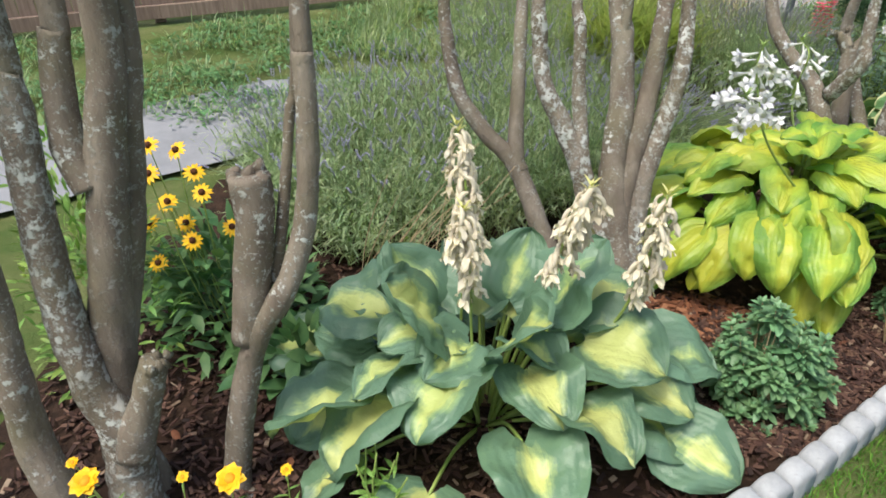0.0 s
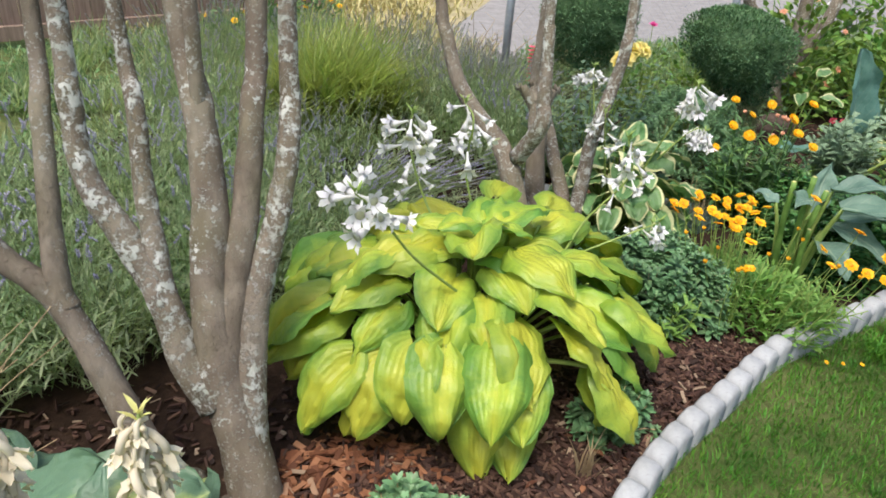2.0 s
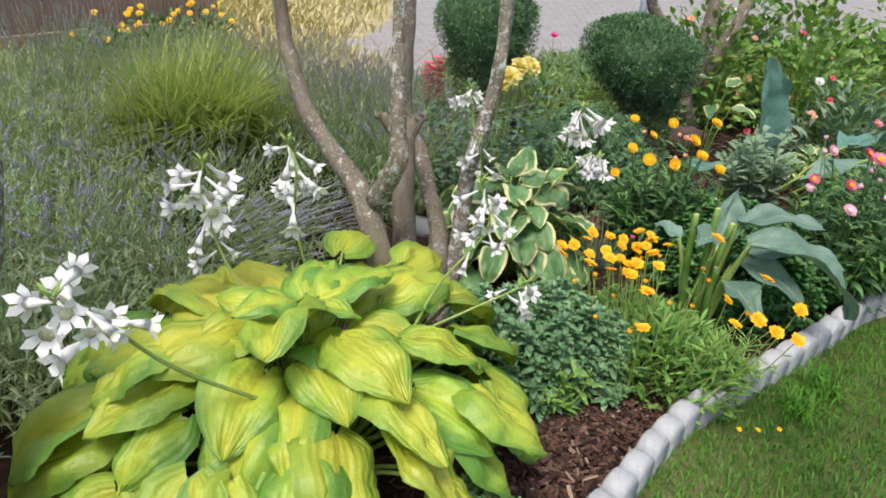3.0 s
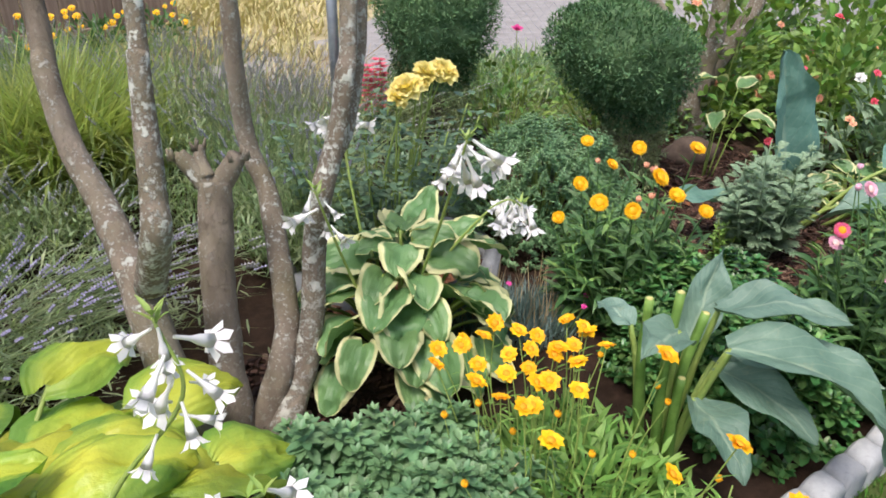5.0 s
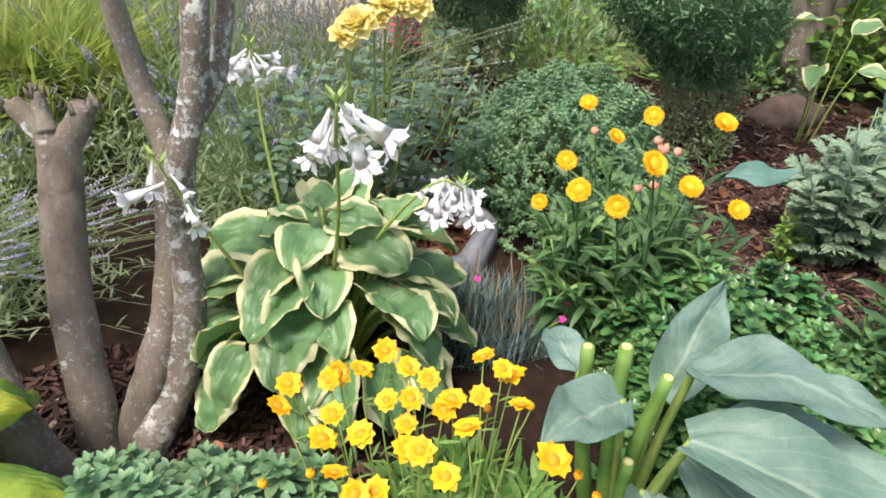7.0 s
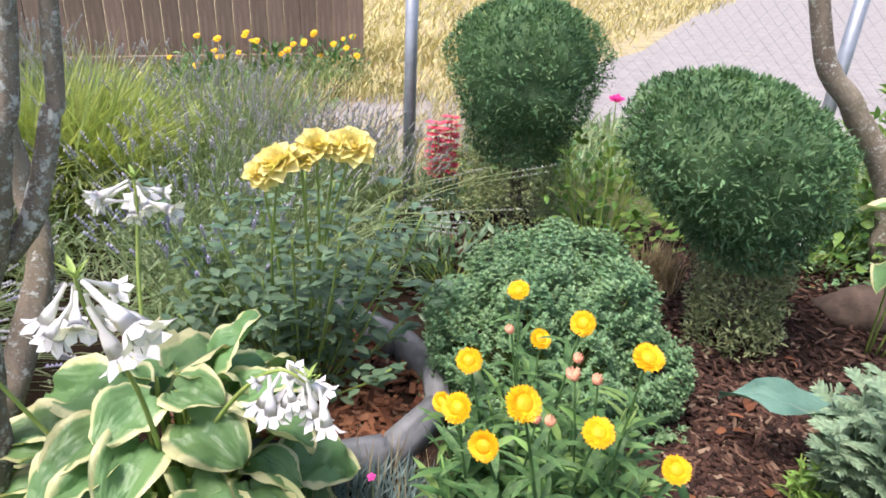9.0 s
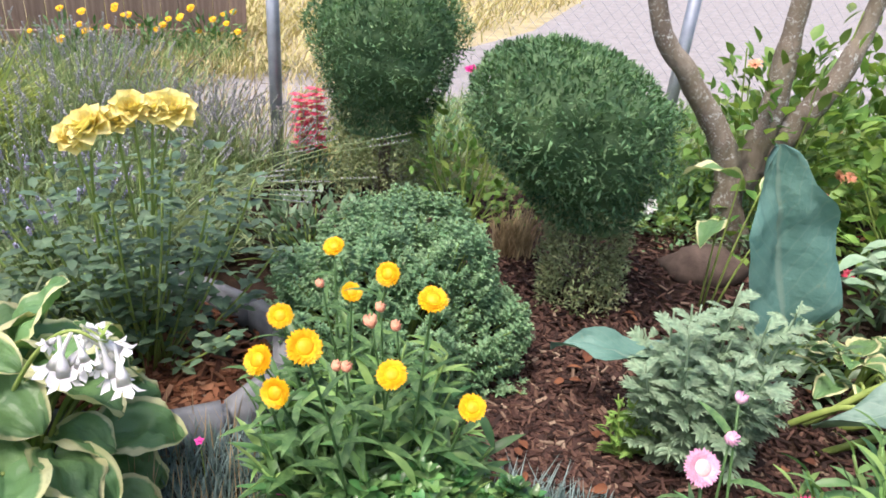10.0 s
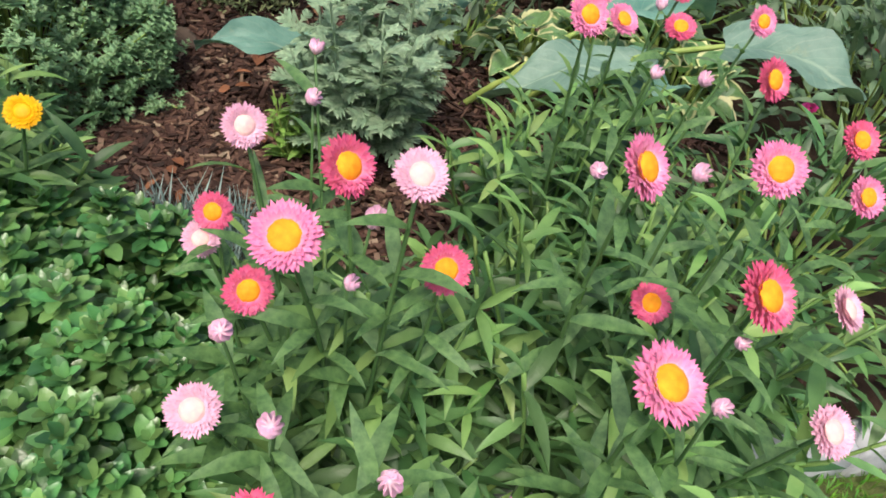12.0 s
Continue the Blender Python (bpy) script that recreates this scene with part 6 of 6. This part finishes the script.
# ---- weeds between path and fences ----
g = Geo()
for _ in range(9000):
    x, y = rnd.uniform(-5.5, 1.6), rnd.uniform(3.2, 8.2)
    if y > 7.4 + 0.5 * x or y < 4.75 + 0.62 * x if x < -0.3 else y < 5.9 + 0.35 * x:
        continue
    if noise.noise(Vector((x * 1.3, y * 1.3, 5))) < -0.12:
        continue
    for _k in range(5):
        leaf(g, (x + rnd.gauss(0, 0.07), y + rnd.gauss(0, 0.07), rnd.uniform(0, 0.07)), rnd.random() * 6.28, rnd.uniform(0.0, 0.9), 0.5, rnd.uniform(0.03, 0.065), 0.024, OVAL, 2, 1, 0.2)
    blade(g, (x, y, 0), (rnd.gauss(0, 0.5), rnd.gauss(0, 0.5), 1), rnd.uniform(0.06, 0.2), 0.008, 0.5, 1)
for _ in range(3200):
    x, y = rnd.uniform(-0.8, 1.55), rnd.uniform(5.3, 8.0)
    if noise.noise(Vector((x * 1.7, y * 1.7, 9))) < -0.05:
        continue
    for _k in range(4):
        blade(g, (x + rnd.gauss(0, 0.05), y + rnd.gauss(0, 0.05), 0), (rnd.gauss(0, 0.5), rnd.gauss(0, 0.5), 1), rnd.uniform(0.08, 0.28), 0.012, 0.5, 1)
for _ in range(2600):
    x = rnd.uniform(2.6, 7.5)
    y = rnd.uniform(5.75, 6.95 + 0.1 * (x - 3))
    if y > 6.3 + (x - 2.75):
        continue
    for _k in range(3):
        blade(g, (x + rnd.gauss(0, 0.05), y + rnd.gauss(0, 0.05), 0), (rnd.gauss(0, 0.5), rnd.gauss(0, 0.5), 1), rnd.uniform(0.06, 0.22), 0.012, 0.5, 1)
    leaf(g, (x, y, rnd.uniform(0, 0.08)), rnd.random() * 6.28, rnd.uniform(0.0, 0.9), 0.5, rnd.uniform(0.05, 0.1), 0.04, OVAL, 2, 1, 0.2)
solid("weeds", g, [M_SUSANLEAF, M_LAV], "low green weeds between the path and the fence", "weeds", "stuff")
g = Geo()
for _ in range(5000):
    x, y = rnd.uniform(-0.2, 3.0), rnd.uniform(5.2, 7.6)
    if noise.noise(Vector((x * 1.1, y * 1.1, 2))) < 0.0:
        continue
    a = rnd.random() * 6.28
    blade(g, (x, y, 0), (math.cos(a) * 0.5, math.sin(a) * 0.5, 1), rnd.uniform(0.08, 0.25), 0.006, 0.6)
for _ in range(15000):
    x, y = rnd.uniform(-0.5, 7.5), 8.0 + 13.0 * rnd.random() ** 1.4
    if x > 2.75 + 0.42 * (y - 8) + rnd.gauss(0, 0.12) or y < 8.1 + 0.3 * rnd.random():
        continue
    a = rnd.random() * 6.28
    blade(g, (x, y, 0), (math.cos(a) * 0.6, math.sin(a) * 0.6, 1), rnd.uniform(0.1, 0.28), 0.02, 0.6)
for _ in range(6500):
    x, y = rnd.uniform(-1.0, 2.6), rnd.uniform(7.2, 10.5)
    if noise.noise(Vector((x * 0.9, y * 0.9, 4))) < -0.15:
        continue
    a = rnd.random() * 6.28
    blade(g, (x, y, 0), (math.cos(a) * 0.6, math.sin(a) * 0.6, 1), rnd.uniform(0.08, 0.24), 0.012, 0.6)
solid("dry_grass", g, M_DRYGRASS, "patchy dry yellow grass beyond the bed", "grass", "stuff")

for at in ((0.95, 7.75, 0), (1.35, 8.0, 0), (0.55, 7.3, 0)):
    t = thing("yellow_flower_clump", at, "far clump of small yellow flowers by the fence", "plant", "far yellow flowers")
    g = Geo()
    leaf_mass(g, 260, dome(0.3, 0.25, 0.3, 0.2, 0.5, at[0]), 0.07, 0.025, LANCE, rnd)
    part("foliage", g, M_SUSANLEAF, t)
    for _ in range(9):
        p = Vector((rnd.uniform(-0.28, 0.28), rnd.uniform(-0.2, 0.2), rnd.uniform(0.2, 0.45)))
        part("flower", COREOPSIS[1][0], None, t, m=aim(p, (0, -0.6, 0.8), 0, rnd.uniform(1.0, 1.6)))

# ---- wooden fence, board by board ----
wood = thing("wooden_fence", (-3.0, 6.27, 0), "weathered brown board fence beyond the path", "fence", kind="structure")
fa, fb = Vector((-6.5, 4.48, 0)), Vector((1.5, 8.58, 0))
run = (fb - fa).normalized()
turn = math.atan2(run.y, run.x)
off = Vector((3.0, -6.27, 0))


def box_mesh(name, size, mat, bevel=0.004):
    bm = bmesh.new()
    bmesh.ops.create_cube(bm, size=1.0, matrix=Matrix.Diagonal((*size, 1)))
    bmesh.ops.bevel(bm, geom=bm.edges[:], offset=bevel, segments=1, affect="EDGES")
    me = bpy.data.meshes.new(name)
    bm.to_mesh(me)
    bm.free()
    me.materials.append(mat)
    return me


board, rail, post = box_mesh("board", (0.136, 0.02, 1.55), M_WOOD), box_mesh("rail", (2.1, 0.05, 0.12), M_WOOD), box_mesh("post", (0.1, 0.1, 1.7), M_WOOD)
for k in range(int((fb - fa).length / 0.14)):
    p = fa + run * (0.07 + 0.14 * k) + off
    part("board", board, None, wood, m=Matrix.Translation(p + Vector((0, 0, 0.9 + RND.uniform(-0.01, 0.01)))) @ Matrix.Rotation(turn, 4, "Z"))
for k in range(4):
    for z in (0.10, 1.35):
        p = fa + run * (1.05 + 2.1 * k) + off + run.cross(Vector((0, 0, 1))) * 0.04
        part("rail", rail, None, wood, m=Matrix.Translation(p + Vector((0, 0, z))) @ Matrix.Rotation(turn, 4, "Z"))
for k in range(5):
    p = fa + run * (2.1 * k) + off - run.cross(Vector((0, 0, 1))) * 0.07
    part("post", post, None, wood, m=Matrix.Translation(p + Vector((0, 0, 0.84))) @ Matrix.Rotation(turn, 4, "Z"))

# ---- wire fence ----
wire = thing("wire_fence", (2.46, 5.33, 0), "chain-link wire fence with round steel posts", "fence", kind="structure")
for (x, y), lean in (((2.46, 5.33), 0.0), ((4.22, 5.34), 0.02), ((5.98, 5.35), 0.0)):
    g = Geo()
    tube(g, [(x - 2.46, y - 5.33, -0.05), (x - 2.46 + lean * 1.3, y - 5.33, 1.3)], [0.028, 0.028], 12)
    tube(g, [(x - 2.46 + lean * 1.3, y - 5.33, 1.3), (x - 2.46 + lean * 1.31, y - 5.33, 1.33)], [0.032, 0.016], 12)
    part("post", g, M_STEEL, wire)
g = Geo()
along, tall, cell = Vector((1.0, 0.006, 0)), 1.25, 0.055
span = 1.76 * 2
count = int((span + tall) / cell)
for k in range(count):
    for sgn in (1, -1):
        s0 = -tall + k * cell if sgn > 0 else k * cell
        z0, z1 = 0.0, tall
        a0, a1 = s0, s0 + sgn * tall
        if a0 < 0 and sgn > 0:
            z0, a0 = -s0, 0.0
        if a1 < 0:
            z1, a1 = s0, 0.0
        if a1 > span:
            z1, a1 = span - s0, span
        if a0 > span:
            z0, a0 = a0 - span, span
        if z1 - z0 > 0.05:
            tube(g, [along * a0 + Vector((0, 0, z0 + 0.03)), along * a1 + Vector((0, 0, z1 + 0.03))], [0.0006, 0.0006], 3, 0, cap=False)
part("wire_mesh", g, M_STEEL, wire)
g = Geo()
tube(g, [(0.0, 0, 1.28), tuple(along * span + Vector((0, 0, 1.28)))], [0.018, 0.018], 8)
part("top_rail", g, M_STEEL, wire)

# ---- planting at the far side ----
def bush(name, at, label, rx, ry, h, leaves, mat, size, seed, flowers=(), category="shrub", shape=OVAL):
    rnd = random.Random(seed)
    t = thing(name, at, label, category)
    place = dome(rx, ry, h, 0.25, 0.55, seed)
    g = Geo()
    tips = [place(rnd) for _ in range(40)]
    stems_to(g, tips, rnd, 0.004)
    part("branchwork", g, M_PETIOLE, t)["kind"] = "stuff"
    g = Geo()
    leaf_mass(g, leaves, place, size[0], size[1], shape, rnd, 0.5, 3)
    part("foliage", g, mat, t)
    for kind, count, s in flowers:
        for _ in range(count):
            p, out = place(rnd)
            if out.z < 0.1:
                continue
            part("flower", kind[0], None, t, m=aim(p * 1.06, (out + SEE * 0.7), rnd.random() * 6, s * rnd.uniform(0.8, 1.2)))
    return t


ORANGE_FL = daisy_mesh("flower", [(12, 0.003, 0.02, 0.011, 0.2, 0.3), (9, 0.003, 0.014, 0.01, 0.7, 0.3)], M_SALMON, M_ORANGE, 0.004, 0.003, STRAP, 0.2, 5)
RED_FL = daisy_mesh("flower", [(9, 0.003, 0.02, 0.014, 0.3, 0.3), (7, 0.003, 0.014, 0.01, 0.8, 0.3)], M_RED, M_RED, 0.004, 0.003, STRAP, 0.2, 6)
WHITE_FL = daisy_mesh("flower", [(10, 0.003, 0.024, 0.016, 0.2, 0.3), (8, 0.003, 0.018, 0.012, 0.7, 0.3)], M_WHITE, M_WHITE, 0.005, 0.003, STRAP, 0.2, 7)
MAG_FL = daisy_mesh("flower", [(7, 0.003, 0.022, 0.018, 0.5, 0.2), (6, 0.003, 0.018, 0.014, 1.0, 0.2)], M_MAGENTA, M_MAGENTA, 0.004, 0.003, STRAP, 0.2, 9)
bush("flowering_bush", (4.62, 5.05, 0), "bright green leafy bush with orange flowers by the fence", 0.45, 0.4, 0.85, 900, M_BUSH, (0.075, 0.045), 81, [(ORANGE_FL, 12, 1.3), (WHITE_FL, 3, 1.4)])
bush("flowering_bush", (5.15, 4.6, 0), "bright green bush dotted with red and orange flowers", 0.5, 0.45, 0.72, 1000, M_BUSH, (0.07, 0.04), 82, [(RED_FL, 14, 1.2), (ORANGE_FL, 12, 1.2), (WHITE_FL, 4, 1.4)])
bush("flowering_bush", (5.75, 4.1, 0), "leafy green bush with scattered red flowers", 0.5, 0.45, 0.6, 900, M_ROSELEAF, (0.06, 0.03), 83, [(RED_FL, 16, 1.2)])
bush("flowering_bush", (5.0, 4.1, 0), "mixed green undergrowth with withered pale leaves", 0.42, 0.3, 0.42, 600, M_ROSELEAF, (0.08, 0.03), 84, [(ORANGE_FL, 6, 1.0)], shape=LANCE)
bush("flowering_bush", (5.6, 5.1, 0), "tall bright green bush beside the wire fence", 0.5, 0.4, 0.85, 900, M_BUSH, (0.08, 0.05), 85, [(MAG_FL, 8, 1.0)])
bush("flowering_bush", (6.3, 4.9, 0), "tall leafy hedge plant at the end of the bed", 0.6, 0.5, 0.9, 1000, M_BUSH, (0.08, 0.045), 91)
bush("flowering_bush", (5.35, 3.45, 0), "dark green leafy plant with pink flowers", 0.45, 0.4, 0.5, 900, M_ROSELEAF, (0.07, 0.03), 92, [(MAG_FL, 5, 0.9), (RED_FL, 6, 1.0)], shape=LANCE)
bush("flowering_bush", (6.3, 3.7, 0), "dense green bush at the far corner", 0.55, 0.5, 0.65, 900, M_ROSELEAF, (0.07, 0.035), 93)
bush("flowering_bush", (4.0, 5.2, 0), "yellow-green leafy shrub by the wire fence", 0.4, 0.2, 0.5, 420, M_BUSH, (0.06, 0.035), 94)
bush("flowering_bush", (5.2, 5.35, 0), "bright leafy shrub against the wire fence", 0.5, 0.25, 0.8, 700, M_BUSH, (0.08, 0.05), 95, [(ORANGE_FL, 6, 1.2)])
bush("rose_shrub", (3.33, 4.98, 0), "thin yellow-green shrub beside a magenta bloom", 0.28, 0.16, 0.46, 360, M_BUSH, (0.05, 0.026), 86)
bush("low_green_bush", (4.25, 5.0, 0), "soft low green mound under the tree", 0.34, 0.26, 0.24, 900, M_MOUND, (0.04, 0.015), 87)
bush("low_green_bush", (2.75, 4.55, 0), "low dark green leaves beside the lavender", 0.3, 0.25, 0.2, 420, M_ROSELEAF, (0.06, 0.02), 88, shape=LANCE)
bush("green_filler", (4.62, 2.98, 0), "leafy green growth beside the pink strawflowers", 0.26, 0.3, 0.36, 420, M_STRAW, (0.09, 0.02), 96, shape=LANCE)
bush("green_filler", (4.25, 4.0, 0), "low leafy green plant behind the tall leaf", 0.2, 0.16, 0.22, 220, M_ROSELEAF, (0.06, 0.022), 89, shape=LANCE)
t = thing("magenta_flower", (3.30, 4.84, 0), "single magenta bloom on a thin stem", "flower")
flower_stem(t, (0, 0, 0), (0.0, 0.03, 0.66), None, rnd, 0.0025)
part("bloom", MAG_FL[0], None, t, m=aim((0.0, 0.03, 0.66), (0, -0.3, 1), 0, 1.5))
t = thing("tan_grass", (3.50, 4.66, 0), "small tuft of tan dry grass", "grass")
g = Geo()
for _ in range(300):
    blade(g, (rnd.gauss(0, 0.04), rnd.gauss(0, 0.03), 0), (rnd.gauss(0, 0.2), rnd.gauss(0, 0.2), 1), rnd.uniform(0.1, 0.24), 0.006, 0.5)
part("growth", g, M_DRY, t)["kind"] = "stuff"

for k, (x, y, s) in enumerate(((4.42, 3.92, 1.0), (4.66, 3.95, 1.1), (4.9, 3.88, 1.0), (4.58, 3.72, 0.9), (4.82, 3.66, 1.0))):
    hosta("small_edged_hosta", (x, y, 0), "small cream-edged hosta in a crowded row", M_RIM, [(9, 0.09, 0.07, 0.1, 0.7, 1.0), (7, 0.05, 0.12, 0.4, 0.7, 0.9)], 0.105 * s, 0.075 * s, 200 + k)
t = thing("withered_plant", (4.75, 4.28, 0), "pale withered stalks and limp whitish leaves", "dry plant")
for k in range(9):
    g = Geo()
    foot = Vector((rnd.uniform(-0.2, 0.2), rnd.uniform(-0.08, 0.08), 0))
    top = foot + Vector((rnd.uniform(-0.2, 0.2), rnd.uniform(-0.1, 0.1), rnd.uniform(0.2, 0.42)))
    line = curve_points([foot, foot.lerp(top, 0.6) + Vector((0.03, 0, 0.04)), top], 4)
    tube(g, line, [0.005] * len(line), 5)
    for q in range(3):
        leaf(g, line[-1 - q], rnd.random() * 6.28, 0.1, 1.3, rnd.uniform(0.08, 0.15), 0.05, LANCE, 5, 1, 0.3)
    part("stalk", g, M_SILVER, t)

g = Geo()
for cx, cy, rx, ry, count in ((0.95, 1.9, 0.3, 0.25, 16), (1.6, 1.95, 0.3, 0.2, 14), (2.0, 2.9, 0.3, 0.3, 12), (3.5, 3.6, 0.4, 0.4, 22), (-0.3, 1.5, 0.4, 0.3, 14), (4.0, 4.2, 0.5, 0.4, 22)):
    for _ in range(count):
        p = (cx + rnd.gauss(0, rx * 0.6), cy + rnd.gauss(0, ry * 0.6), 0.03)
        leaf(g, p, rnd.random() * 6.28, rnd.uniform(-0.1, 0.5), rnd.uniform(0.2, 1.0), rnd.uniform(0.025, 0.05), rnd.uniform(0.014, 0.026), OVAL, 4, 1, 0.4, rnd.gauss(0, 0.4))
solid("leaf_litter", g, M_CHUNK, "fallen dry leaves on the mulch", "leaves", "stuff")


def stone(name, at, label, size, mat, seed):
    """A weathered lump with blunt edges, sunk a little into the mulch."""
    t = thing(name, at, label, "stone")
    g = Geo()
    ball(g, (0, 0, 0), 1.0, 0, 10, 16)
    out = []
    for v in g.v:
        d = Vector(v)
        k = 1 + 0.28 * noise.noise(d * 1.3 + Vector((seed, 0, 0))) + 0.1 * noise.noise(d * 4 + Vector((0, seed, 0)))
        out.append((d.x * size[0] * k, d.y * size[1] * k, d.z * size[2] * k + size[2] * 0.55))
    g.v = out
    part("body", g, mat, t)
    return t


stone("stone", (3.48, 4.08, 0), "brown-grey stone half hidden by the mound plant", (0.055, 0.045, 0.04), M_ROCK, 3)
stone("stone", (4.23, 4.61, 0), "brown-grey boulder at the foot of the tree", (0.15, 0.11, 0.075), M_ROCK, 8)
